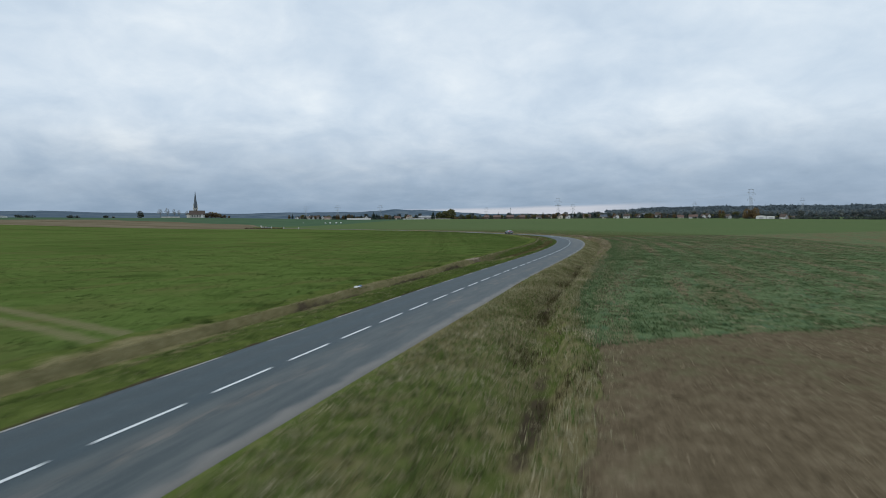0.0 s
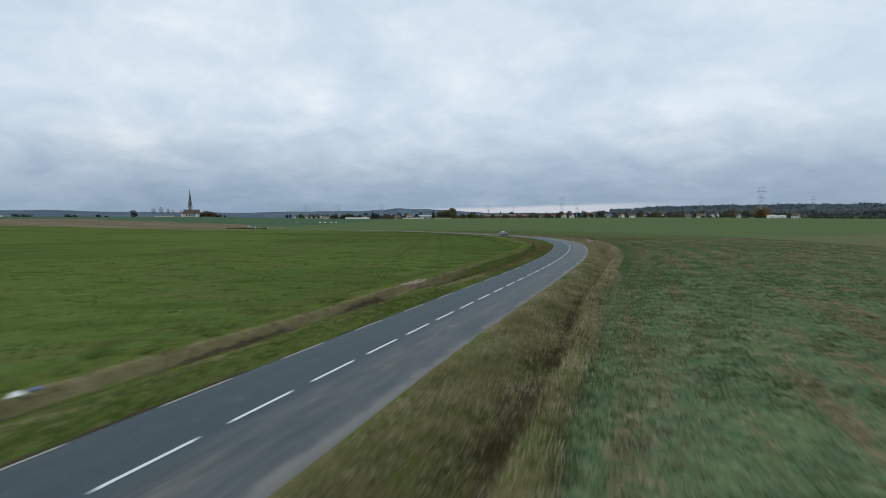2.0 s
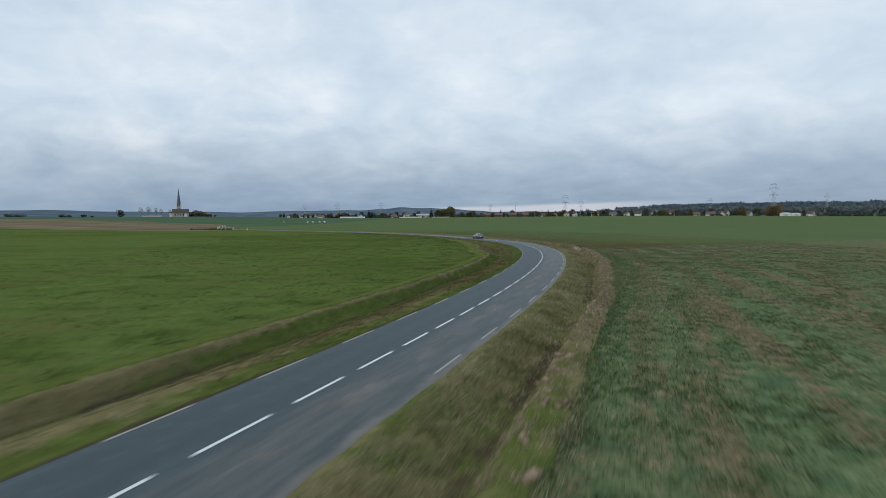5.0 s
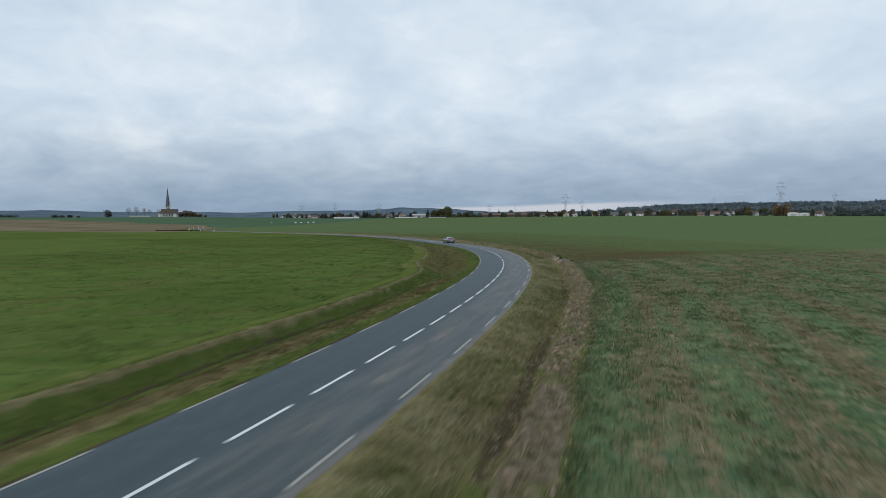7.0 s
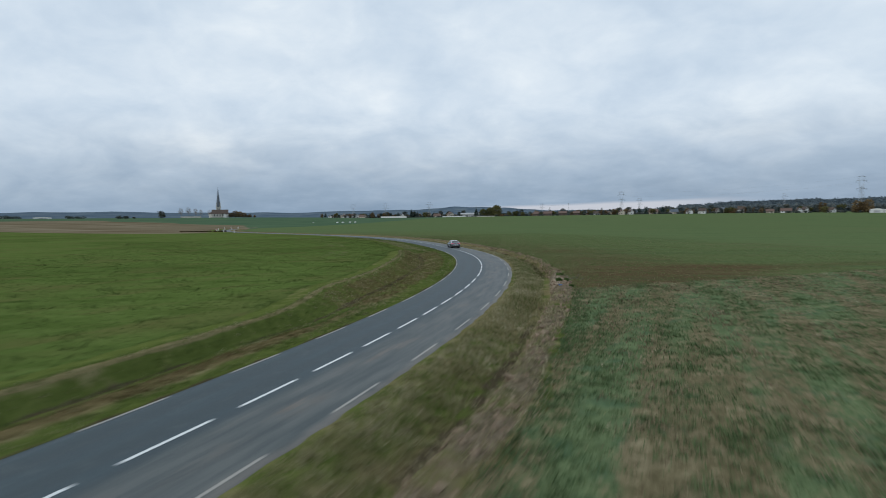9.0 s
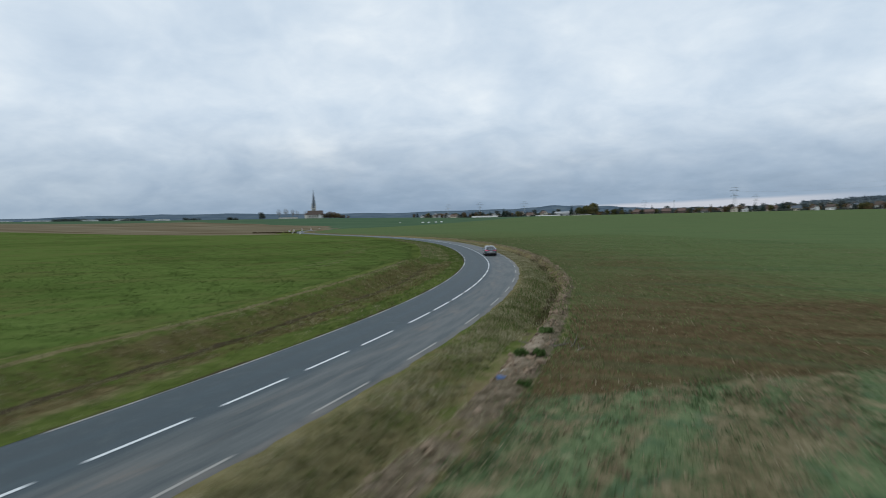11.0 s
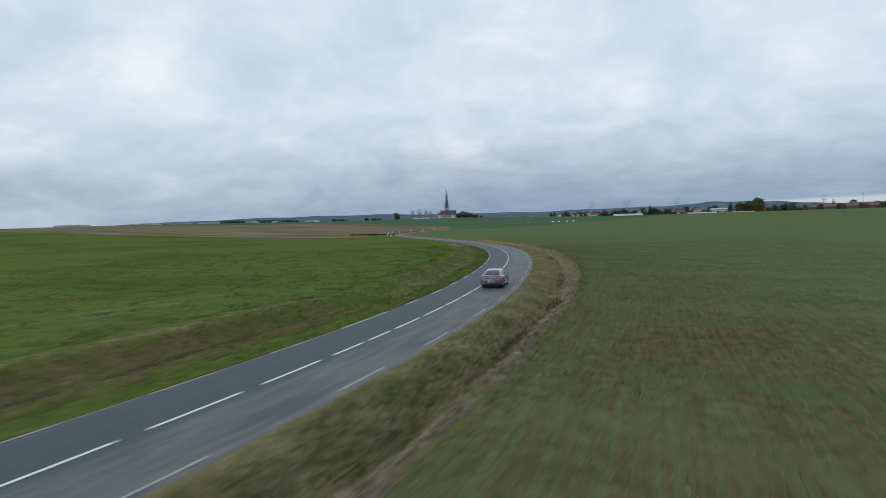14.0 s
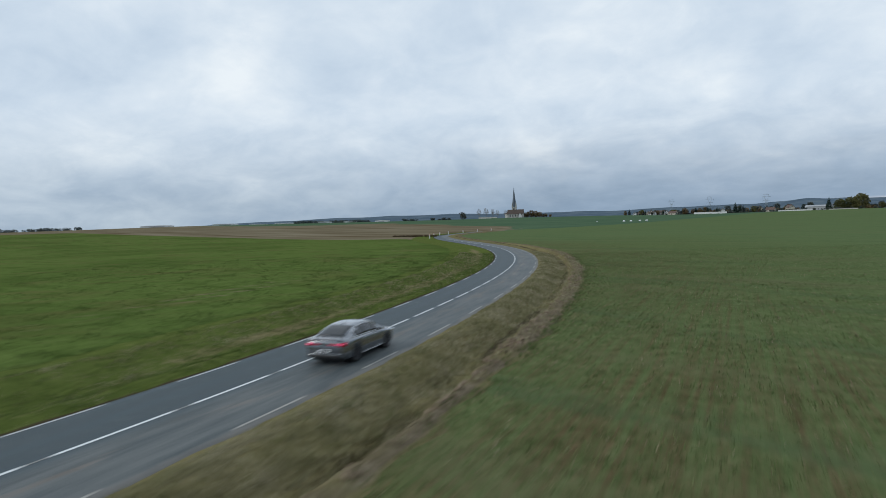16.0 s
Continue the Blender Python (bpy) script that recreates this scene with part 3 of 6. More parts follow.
RUSTY_GRASS = blades_material("rusty_grass_blades", [(0.0, (0.060, 0.050, 0.022)), (0.5, (0.135, 0.105, 0.050)), (0.8, (0.200, 0.165, 0.085)), (1.0, (0.300, 0.260, 0.150))])
CLOD = plain("tan_soil", (0.225, 0.172, 0.124), 0.95, vary=0.4, scale=1.3, spec=0.0)
# far forest leaves, paled and blued to paint in the haze
LEAF_HAZY_FOREST = leaf_material("hazy_forest_leaves", [(0.0, (0.092, 0.120, 0.140)), (0.6, (0.120, 0.150, 0.164)), (0.9, (0.150, 0.166, 0.160)), (1.0, (0.178, 0.164, 0.138))])
DARK_WEED = blades_material("dark_ditch_weeds", [(0.0, (0.035, 0.030, 0.016)), (0.5, (0.078, 0.064, 0.034)), (0.8, (0.110, 0.105, 0.042)), (1.0, (0.240, 0.190, 0.115))])
PALE_GRASS = blades_material("pale_grass_blades", [(0.0, (0.120, 0.125, 0.050)), (0.35, (0.205, 0.195, 0.100)), (0.62, (0.320, 0.290, 0.180)), (1.0, (0.480, 0.430, 0.310))], sky_tilt=1.2)

# ---- ground ----
def spread(lo, hi, step, out_lo, out_hi, grow=1.085):
    """Grid lines: even from lo to hi, ever wider beyond."""
    a, d = [lo], step
    while a[-1] > out_lo:
        d = min(d * grow, 90)
        a.append(a[-1] - d)
    b, d = [hi], step
    while b[-1] < out_hi:
        d = min(d * grow, 90)
        b.append(b[-1] + d)
    return np.array(a[:0:-1] + list(np.arange(lo, hi, step)) + b)


def side_of(x, y, a, b):
    """Signed distance from the line a-b, positive on its left."""
    dx, dy = b[0] - a[0], b[1] - a[1]
    return (dx * (y - a[1]) - dy * (x - a[0])) / math.hypot(dx, dy)


def soft(d, w):
    return np.clip(0.5 + d / (2 * w), 0, 1)


def build_ground():
    gx, gy = spread(-48, 92, 1.2, -4500, 4500), spread(-24, 330, 1.2, -1500, 4600)
    x, y = np.meshgrid(gx, gy)
    s, u = (v.reshape(x.shape) for v in to_road(x.ravel(), y.ravel()))
    z = land(x, y, s, u)
    rough = smooth((np.abs(u) - 9) / 4) * smooth((150 - np.abs(u)) / 60)
    rough *= np.where(u < 0, 0.4, 1.0)
    z += rough * (0.035 * waves(x, y, 0.9, 4.0) + 0.03 * waves(x, y, 2.3, 1.0))
    lc, rc = left_ditch(s)[1] - 1.6, right_ditch(s)[0] + right_bank(s) + 0.15
    inside = np.minimum(u - lc, rc - u)
    z -= 1.6 * smooth(inside / 0.9) * (s > S0 + 1) * (s < S1 - 1)
    me = grid_mesh("ground", x, y, z, FIELD)
    right = (u > 0) & (s < 420)
    left_side = np.where(s < 395, u < 0, x < np.interp(y, RY, RX))
    meadow = np.where(left_side, 1.0, 0.0) * soft(408 - y + 8 * waves(x, y, 60.0), 6)
    reg = right * soft(side_of(x, y, (47.5, 169.8), (76.5, 185.2)) * -1, 1.2) * soft(side_of(x, y, (9.95, 28.4), (23.1, 32.05)), 1.0)
    dug = right * soft(-side_of(x, y, (9.95, 28.4), (23.1, 32.05)), 1.0)
    ploughed = np.where(left_side, 1.0, 0.0) * soft(y - 408 - 8 * waves(x, y, 60.0), 6) * soft(640 + 0.34 * (-x - 150) - y, 8) * (x > -2200)
    teal = soft(side_of(x, y, (-133, 619), (-38, 1000)), 8) * (y > 560) * soft(2600 - y, 300)
    hazy_hills = soft(np.hypot(x - 30, y - 120) - 2500, 200)
    near_row = smooth(1 - np.abs(u - 14) / 22)
    thin = 0.20 + (0.25 - 0.10 * smooth((s - 225) / 30)) * near_row * smooth((s - 158) / 12) + 0.16 * near_row * np.exp(-(((s - 178) / 14) ** 2)) + 0.24 * np.exp(-((side_of(x, y, (47.5, 181.0), (76.5, 192.4)) / 5.0) ** 2)) - 0.25 * smooth((u - 30) / 60)
    track = np.maximum(np.exp(-(((u + 20.0) / 0.5) ** 2)), np.exp(-(((u + 22.2) / 0.5) ** 2))) * smooth((s - 196) / 22) * (1 - smooth((s - 350) / 30)) * (0.55 + 0.35 * waves(s, u * 0, 9.0, 1.0))
    gate = left_side * soft(44 - y, 3) * soft(y - 20, 4)
    px, py = on_road(78.0, -8.3)
    worn = np.exp(-(((x - px) / 1.2) ** 2 + ((y - py) / 3.0) ** 2)) * 0.9
    for k, v in (("meadow", meadow), ("regrowth", reg), ("dug", dug), ("ploughed", ploughed), ("teal", teal), ("hazy_hills", hazy_hills), ("thin", thin), ("track", track), ("gate", gate), ("worn", worn), ("stubbly", smooth((s - 80) / 70)), ("dense_hazy", np.maximum(smooth((u - 26) / 50), smooth((s - 330) / 80)) * (u > 0))):
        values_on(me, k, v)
    tagged(new("ground", me), "open farmland of green meadow, young crop and brown soil", "ground", kind="structure")


build_ground()


def strip(name, s, u0, u1, columns, lift=None):
    """A sheet along the road between two offsets, which may change along it."""
    f = np.linspace(0, 1, columns)
    ss = np.repeat(s[:, None], columns, 1)
    uu = u0[:, None] + (u1 - u0)[:, None] * f
    x, y = on_road(ss, uu)
    return ss, uu, x, y


def build_road():
    s = np.arange(S0 + 2.0, S1 - 130, 1.0)
    ragged = 0.06 * waves(s, s * 0, 1.7, 2.0) + 0.05 * waves(s, s * 0, 0.8, 5.0)
    ss, uu, x, y = strip("road", s, -3.13 + ragged, 3.30 + 0.35 * smooth((60 - s) / 20) + 1.5 * ragged, 15)
    z = profile(ss) + far_level(ss) - 0.018 * np.abs(uu) - 0.10 * smooth((ss - 470) / 60)
    # the slab's edges turn down into the soil
    x2, y2 = on_road(s, uu[:, 0] - 0.05)
    x3, y3 = on_road(s, uu[:, -1] + 0.05)
    x, y = np.c_[x2, x, x3], np.c_[y2, y, y3]
    z = np.c_[z[:, 0] - 0.25, z, z[:, -1] - 0.25]
    me = grid_mesh("road", x, y, z, ASPHALT, flip=False)
    values_on(me, "u", np.c_[uu[:, 0], uu, uu[:, -1]])
    values_on(me, "s", np.c_[s, ss, s])
    return tagged(new("road", me), "grey asphalt country road with worn white lines", "road", kind="structure")


def far_level(s):
    """The road follows the open land where it leaves the near fields."""
    x, y = on_road(s, 0.0)
    return far_land(x, y) * smooth((np.asarray(s) - 320) / 100)


road = build_road()


def build_verge(name, sign, label):
    s = np.r_[np.arange(-56.0, 345, 0.45), np.arange(345, 586, 1.5)]
    if sign < 0:
        u0, u1 = left_ditch(s)[1] - 3.2, np.full(len(s), -3.05)
    else:
        u0, u1 = 3.15 + 0.35 * smooth((60 - s) / 20), right_ditch(s)[0] + right_bank(s) + 1.25
    ss, uu, x, y = strip(name, s, u0, u1, 34 if sign > 0 else 58)
    tail = smooth((ss - 330) / 60)
    z = profile(ss) + far_level(ss) + section(ss, uu) * (1 - tail) - 0.03 * tail
    out = (uu - u0[:, None]) if sign < 0 else (u1[:, None] - uu)
    edge = (u1[:, None] - uu) if sign < 0 else (uu - u0[:, None])
    z += 0.05 * waves(x, y, 7.0) * smooth(edge / 5) + (0.022 * waves(x, y, 0.45, 1.0) + 0.03 * waves(x, y, 0.9, 3.0)) * smooth(edge / 0.6)
    if sign > 0:
        bank = (uu - right_ditch(ss)[0] - 0.1) / right_bank(ss)
        z += (0.07 * waves(x, y, 0.23, 2.0) + 0.05 * waves(x, y, 0.5, 5.0)) * smooth(bank / 0.3) * smooth((1.3 - bank) / 0.4) * smooth((ss - 40) / 30)
    z -= 0.22 * smooth(1 - out / 1.3)
    me = grid_mesh(name, x, y, z, VERGE)
    if sign < 0:
        lb, lc = left_ditch(ss)
        wide = smooth((ss - 156) / 18) * (1 - smooth((ss - 226) / 14))
        past = smooth((ss - 228) / 16)
        dry = np.exp(-(((uu - lc + 0.06) / 0.17) ** 2)) * (1.5 - 1.3 * past) + 0.16 * wide * smooth((-4.6 - uu) / 1.0) + 0.12 * smooth((-4.0 - uu) / 1.0) + ((1.0 + 0.5 * waves(ss * 0.3, uu * 3, 1.0, 2.0)) * np.exp(-(((uu - lc - 0.15) / 0.4) ** 2)) + (0.45 + 0.5 * waves(ss * 0.3, uu * 3, 1.1, 4.0)) * np.exp(-(((uu + 5.6) / 0.5) ** 2))) * (1 - smooth((ss - 78) / 12)) + 0.9 * np.exp(-(((ss - 85) / 7.0) ** 2 + ((uu + 5.6) / 1.3) ** 2)) + 0.7 * np.exp(-(((ss - 22.5) / 4.0) ** 2 + ((uu + 7.6) / 1.3) ** 2)) + 0.32 * np.exp(-(((uu + 4.15) / 0.28) ** 2)) * smooth((ss - 170) / 20) * (1 - smooth((ss - 262) / 15)) + 0.75 * np.exp(-(((uu + 4.7) / 0.9) ** 2)) * smooth((ss - 84) / 20) * (1 - smooth((ss - 165) / 15)) + (0.65 + 0.3 * waves(ss, uu * 2, 6.0, 1.0)) * np.exp(-(((uu + 5.9) / 0.8) ** 2)) * smooth((ss - 238) / 12) * (1 - smooth((ss - 340) / 20))
        rust = (0.15 + 0.35 * waves(ss, uu * 2, 3.5, 4.0)) * np.exp(-(((uu + 7.0) / 0.7) ** 2)) * (1 - smooth((ss - 80) / 14)) + 0.25 * past * smooth((-4.5 - uu) / 0.5) * smooth((uu - lc - 0.2) / 0.5) + 1.1 * np.exp(-(((uu + 5.1) / 0.9) ** 2)) * smooth((ss - 84) / 20) * (1 - smooth((ss - 158) / 15)) + 0.75 * wide * smooth((-4.6 - uu) / 0.5) * smooth((uu - lc - 0.4) / 0.6)
        # soil colour darkens the ditch as its shade would, and the asphalt's edge
        soil_and_shade = np.exp(-(((uu - lb) / (0.40 - 0.08 * smooth((ss - 90) / 14))) ** 2)) * (0.72 + 0.25 * waves(ss, uu * 0, 11.0) + 0.45 * waves(ss * 0.3, uu * 3, 0.9, 1.0) * (1 - smooth((ss - 78) / 12))) * (1 - past) * (1 - 0.55 * smooth((42 - ss) / 12)) + (0.65 + 0.3 * past) * np.exp(-(((uu + 3.10) / 0.24) ** 2)) + 0.22 * wide * smooth((-4.9 - uu) / 0.6) * smooth((uu - lc - 0.3) / 0.5)
        bare = 0.9 * np.exp(-(((ss - 77.0) / 3.4) ** 2 + ((uu + 7.5) / 0.8) ** 2)) + 0.22 * np.exp(-(((uu - lc + 0.08) / 0.14) ** 2)) * (1 - past)
    else:
        rb, rc = right_ditch(ss)
        dry = 0.66 + 0.30 * waves(ss, uu * 2, 9.0, 1.0) + 0.10 * smooth((ss - 185) / 30) + 0.40 * smooth((ss - 215) / 15) - 0.06 * smooth((50 - ss) / 25) - 0.08 * smooth((34 - ss) / 14)
        soil_and_shade = np.exp(-(((uu - rb) / 0.5) ** 2)) * (0.75 + 0.3 * waves(ss, uu * 0, 7.0, 2.0)) + (0.10 + 0.45 * waves(ss, uu, 2.6, 2.0)) * np.exp(-(((uu - rb + 0.5) / 1.0) ** 2)) * smooth((80 - ss) / 30)
        soil_bank = smooth((ss - 85) / 25)
        dry -= 0.12 * smooth((uu - rb - right_bank(ss) - 0.1) / 0.3) * (1 - 0.6 * smooth((ss - 160) / 15))
        soil_and_shade *= 1 - 0.8 * np.exp(-(((ss - 177) / 9.0) ** 2))
        soil_and_shade += 0.38 * smooth((uu - rb - right_bank(ss) - 0.1) / 0.4) * smooth((ss - 160) / 15)
        across = (uu - rb - 0.2 - 0.35 * smooth((ss - 182) / 12)) / right_bank(ss)
        bare = smooth(across / 0.25) * smooth((1.12 - across) / 0.25) * (0.05 + 0.78 * soil_bank) * (0.85 + 0.35 * waves(ss, uu, 1.1, 3.0)) + 0.75 * np.exp(-(((ss - 178) / 4.0) ** 2 + ((uu - 7.4) / 1.1) ** 2))
    trodden = 1.25 * np.exp(-(((ss - 77.3) / 3.2) ** 2 + ((uu + 7.85) / 0.65) ** 2)) if sign < 0 else 1.0 * np.exp(-(((ss - 178) / 4.5) ** 2 + ((uu - 7.2) / 0.7) ** 2))
    if sign > 0:
        rust = 0.35 + 0.3 * waves(ss, uu * 3, 5.0, 4.0) + 0.35 * smooth((78 - ss) / 30) * (1 - smooth((40 - ss) / 14))
    for k, v in (("dry", dry), ("soil_and_shade", soil_and_shade), ("bare", bare), ("trodden", trodden), ("rust", rust)):
        values_on(me, k, v)
    tagged(new(name, me), label, "verge", kind="structure")


build_verge("verge_inner", -1, "grassy roadside verge with a shallow ditch and a dry crest")
build_verge("verge_outer", 1, "rough roadside verge of straw-coloured grass with a dark ditch")


# ---- road markings, each a strip of paint on the road ----
def marking(s0, s1, u, width, mat, label):
    n = max(3, int((s1 - s0) / 0.5) + 2)
    s = np.linspace(s0, s1, n)
    ss, uu, x, y = strip("m", s, np.full(n, u - width / 2), np.full(n, u + width / 2), 2)
    z = profile(ss) + far_level(ss) - 0.018 * np.abs(uu) + 0.006
    me = grid_mesh("line_marking", x, y, z, mat)
    part("line_marking", me, None, road, label)


def build_markings():
    centre = [13.40 + 4.33 * k for k in range(-16, 39)]
    centre += [183.6, 187.97, 192.35, 196.75, 200.2, 203.55, 208.1, 212.75, 217.3, 220.6] + [223.6 + 4.5 * k for k in range(48)]
    for a, b in zip(centre, centre[1:]):
        length = min(3.05 + 0.5 * float(smooth((a - 172) / 10)) + 0.2 * float(smooth((a - 221) / 5) * smooth((250 - a) / 8)), b - a - 0.6)
        marking(a, a + length, 0.0, 0.13, WHITE_LINE, "white dashed centre line")
        if 226 < a < 248:
            marking(a + length + 0.01, b - 0.01, 0.0, 0.05, FADED_LINE, "faded older paint between the dashes")
    inner = [63.6 + 6.40 * k for k in range(-18, 26)] + [226.6, 233.1] + [239.4 + 6.46 * k for k in range(22)]
    for a in inner:
        marking(a, a + 3.2, -2.97 + 0.07 * float(smooth((a - 228) / 12)), 0.11, FADED_LINE if a < 220 else EDGE_LINE, "worn white edge line")
        if 164 < a < 226:
            marking(a + 3.06, a + 6.3, -2.98, 0.05, FADED_LINE, "thin worn edge line")
    edge = [91.7 + 6.5 * k for k in range(14)] + [184.0, 190.6, 197.3, 204.0, 212.9, 220.2, 228.4, 235.7] + [242.8 + 7.02 * k for k in range(21)]
    for a in edge:
        marking(a, a + 3.2, 2.88, 0.10, FADED_LINE, "worn white edge line")


build_markings()

# ---- car ----
def curve_of(knots):
    k = np.array(knots)
    return lambda v: float(np.interp(v, k[:, 0], k[:, 1]))


def car_paint():
    m, n, b = material("grey_metallic_paint", 0.24, 0.9)
    co = n.add("ShaderNodeTexCoord").outputs["Object"]
    f = n.noise(300.0, 2, 0.5, co)
    dirt = n.noise(3.0, 4, 0.6, co)
    n.put(b.inputs["Base Color"], n.mix(n.math("MULTIPLY", n.step(dirt, 0.5, 0.8), 0.25), n.ramp(f, [(0.3, (0.200, 0.208, 0.226)), (0.7, (0.255, 0.265, 0.285))]), (0.17, 0.168, 0.165)))
    b.inputs["Coat Weight"].default_value = 1.0
    b.inputs["Coat Roughness"].default_value = 0.08
    return m


def glow(name, colour, strength):
    m, n, b = material(name, 0.2)
    n.put(b.inputs["Base Color"], colour)
    n.put(b.inputs["Emission Color"], colour)
    b.inputs["Emission Strength"].default_value = strength
    return m


CAR_PAINT = car_paint()
CAR_GLASS = plain("tinted_car_glass", (0.018, 0.022, 0.026), 0.06, vary=0.1)
CAR_TRIM = plain("black_car_trim", (0.014, 0.014, 0.015), 0.5, vary=0.2)
CHROME = plain("chrome_trim", (0.60, 0.61, 0.62), 0.15, 1.0, vary=0.05)
TYRE = plain("tyre_rubber", (0.016, 0.016, 0.016), 0.85, vary=0.25, scale=6)
ALLOY = plain("dark_alloy", (0.055, 0.055, 0.06), 0.35, 0.8, vary=0.15)
TAIL_RED = glow("red_lens", (0.24, 0.010, 0.028), 0.16)
TAIL_LIT = glow("lit_red_strip", (0.80, 0.09, 0.19), 0.6)
PLATE = plain("white_plate", (0.75, 0.76, 0.76), 0.4, vary=0.04)
PLATE_BAR = plain("dark_plate_print", (0.03, 0.03, 0.035), 0.5)

HALF_WIDTH = curve_of([(-2.425, 0.74), (-2.37, 0.82), (-2.22, 0.885), (-1.9, 0.915), (-1.3, 0.93), (0, 0.925), (0.9, 0.925), (1.6, 0.915), (2.0, 0.88), (2.25, 0.80), (2.38, 0.66), (2.425, 0.5)])
SHOULDER = curve_of([(-2.425, 0.90), (-2.3, 0.97), (-2.0, 1.00), (-1.2, 0.985), (0, 0.955), (0.9, 0.93), (1.5, 0.87), (2.1, 0.75), (2.425, 0.58)])
DECK = curve_of([(-2.425, 0.93), (-2.36, 1.045), (-2.25, 1.07), (-1.9, 1.05), (-1.2, 1.02), (0, 1.0), (0.95, 0.99), (1.5, 0.945), (2.0, 0.85), (2.3, 0.73), (2.425, 0.60)])
SILL = curve_of([(-2.425, 0.36), (-2.3, 0.26), (-1.9, 0.21), (1.9, 0.19), (2.3, 0.22), (2.425, 0.30)])
ROOF = curve_of([(-2.02, 1.05), (-1.75, 1.165), (-1.4, 1.30), (-1.0, 1.40), (-0.6, 1.45), (-0.15, 1.465), (0.2, 1.44), (0.5, 1.36), (0.8, 1.21), (1.2, 0.985)])
ROOF_HALF = curve_of([(-2.02, 0.70), (-1.4, 0.62), (-0.8, 0.59), (0, 0.60), (0.5, 0.63), (1.2, 0.74)])
AXLES = (-1.375, 1.435)


def arch(y):
    """Height of the body's lower edge over a wheel, or 0."""
    for a in AXLES:
        d = abs(y - a)
        if d < 0.385:
            return 0.335 + math.sqrt(0.385**2 - d * d)
    return 0.0


def car_body():
    ys = sorted(set([round(v, 3) for v in np.arange(-2.40, 2.41, 0.1)] + [-2.425, 2.425] + [round(a + d, 3) for a in AXLES for d in (-0.386, -0.37, -0.34, -0.25, 0.25, 0.34, 0.37, 0.386)]))
    bm = bmesh.new()
    rings = []
    for y in ys:
        w, sh, dk, lo = HALF_WIDTH(y), SHOULDER(y), DECK(y), SILL(y)
        e = max(lo, arch(y))
        mid = (e + sh) / 2
        half = [(0, lo), (w * 0.80, lo), (w * 0.93, max(lo + 0.02, e - 0.02)), (w * 0.985, max(e, lo + 0.06)), (w, max(mid, e + 0.01)), (w * 0.985, sh - 0.07), (w * 0.95, sh), (w * 0.86, dk - 0.035), (w * 0.62, dk - 0.008), (0, dk + 0.012)]
        pts = half + [(-x, z) for x, z in half[-2:0:-1]]
        rings.append([bm.verts.new((x, y, z)) for x, z in pts])
    for a, b in zip(rings, rings[1:]):
        for i in range(len(a)):
            j = (i + 1) % len(a)
            bm.faces.new((a[i], a[j], b[j], b[i]))
    bm.faces.new(rings[0][::-1])
    bm.faces.new(rings[-1])
    bmesh.ops.recalc_face_normals(bm, faces=bm.faces)
    for f in bm.faces:
        f.smooth = True
    return bm


def cabin_point(y, v, side, out=0.0):
    """A place on the cabin's side: v from the belt (0) to the roof's edge (1)."""
    base = HALF_WIDTH(y) * 0.93
    x = base + (ROOF_HALF(y) - base) * v**1.25
    z0, z1 = SHOULDER(y) + 0.015, ROOF(y) - 0.045
    return (side * (x + out), y, z0 + (z1 - z0) * v)


def car_cabin():
    bm = bmesh.new()
    ys = np.arange(-1.98, 1.181, 0.08)
    rings = []
    for y in ys:
        y = float(y)
        side = [cabin_point(y, v, 1) for v in (0, 0.33, 0.66, 1.0)]
        h, r = ROOF_HALF(y), ROOF(y)
        top = [(h * 0.9, y, r - 0.018), (h * 0.5, y, r - 0.004), (0, y, r)]
        half = side + top
        rings.append([bm.verts.new(p) for p in half + [(-x, yy, z) for x, yy, z in half[-2::-1]]])
    for a, b in zip(rings, rings[1:]):
        for i in range(len(a) - 1):
            bm.faces.new((a[i], a[i + 1], b[i + 1], b[i]))
    bmesh.ops.recalc_face_normals(bm, faces=bm.faces)
    for f in bm.faces:
        f.smooth = True
    return bm


def patch(rows):
    """A curved panel from rows of points."""
    bm = bmesh.new()
    v = [[bm.verts.new(p) for p in r] for r in rows]
    for a, b in zip(v, v[1:]):
        for i in range(len(a) - 1):
            bm.faces.new((a[i], a[i + 1], b[i + 1], b[i])).smooth = True
    return bm


def solid(bm, depth):
    """Gives a panel thickness."""
    bmesh.ops.recalc_face_normals(bm, faces=bm.faces)
    bmesh.ops.solidify(bm, geom=bm.faces[:], thickness=depth)
    return bm


def screen(y0, y1, spread_):
    rows = []
    for y in np.linspace(y0, y1, 9):
        y = float(y)
        h, r = ROOF_HALF(y) * spread_, ROOF(y)
        rows.append([(h * k, y, r - 0.020 * abs(k) ** 2 + 0.012) for k in np.linspace(-1, 1, 9)])
    return solid(patch(rows), 0.006)


def side_window(side, y0, y1, v0, v1):
    rows = []
    for v in np.linspace(v0, v1, 5):
        row = []
        for y in np.linspace(y0, y1, 9):
            row.append(cabin_point(float(y), float(v), side, 0.008))
        rows.append(row)
    return solid(patch(rows), 0.004)


def wheel(parent, x, y):
    side = 1 if x > 0 else -1
    w = part("wheel", hub_mesh(), ALLOY, parent, "", pose(x, y, 0.335, 0, 0, 0))
    part("tyre", ring([(0.235, -0.10), (0.30, -0.112), (0.325, -0.10), (0.335, -0.05), (0.335, 0.05), (0.325, 0.10), (0.30, 0.112), (0.235, 0.10)], 32), TYRE, w, "black rubber tyre")
    part("rim", spokes(side), ALLOY, w, "dark multi-spoke alloy rim")


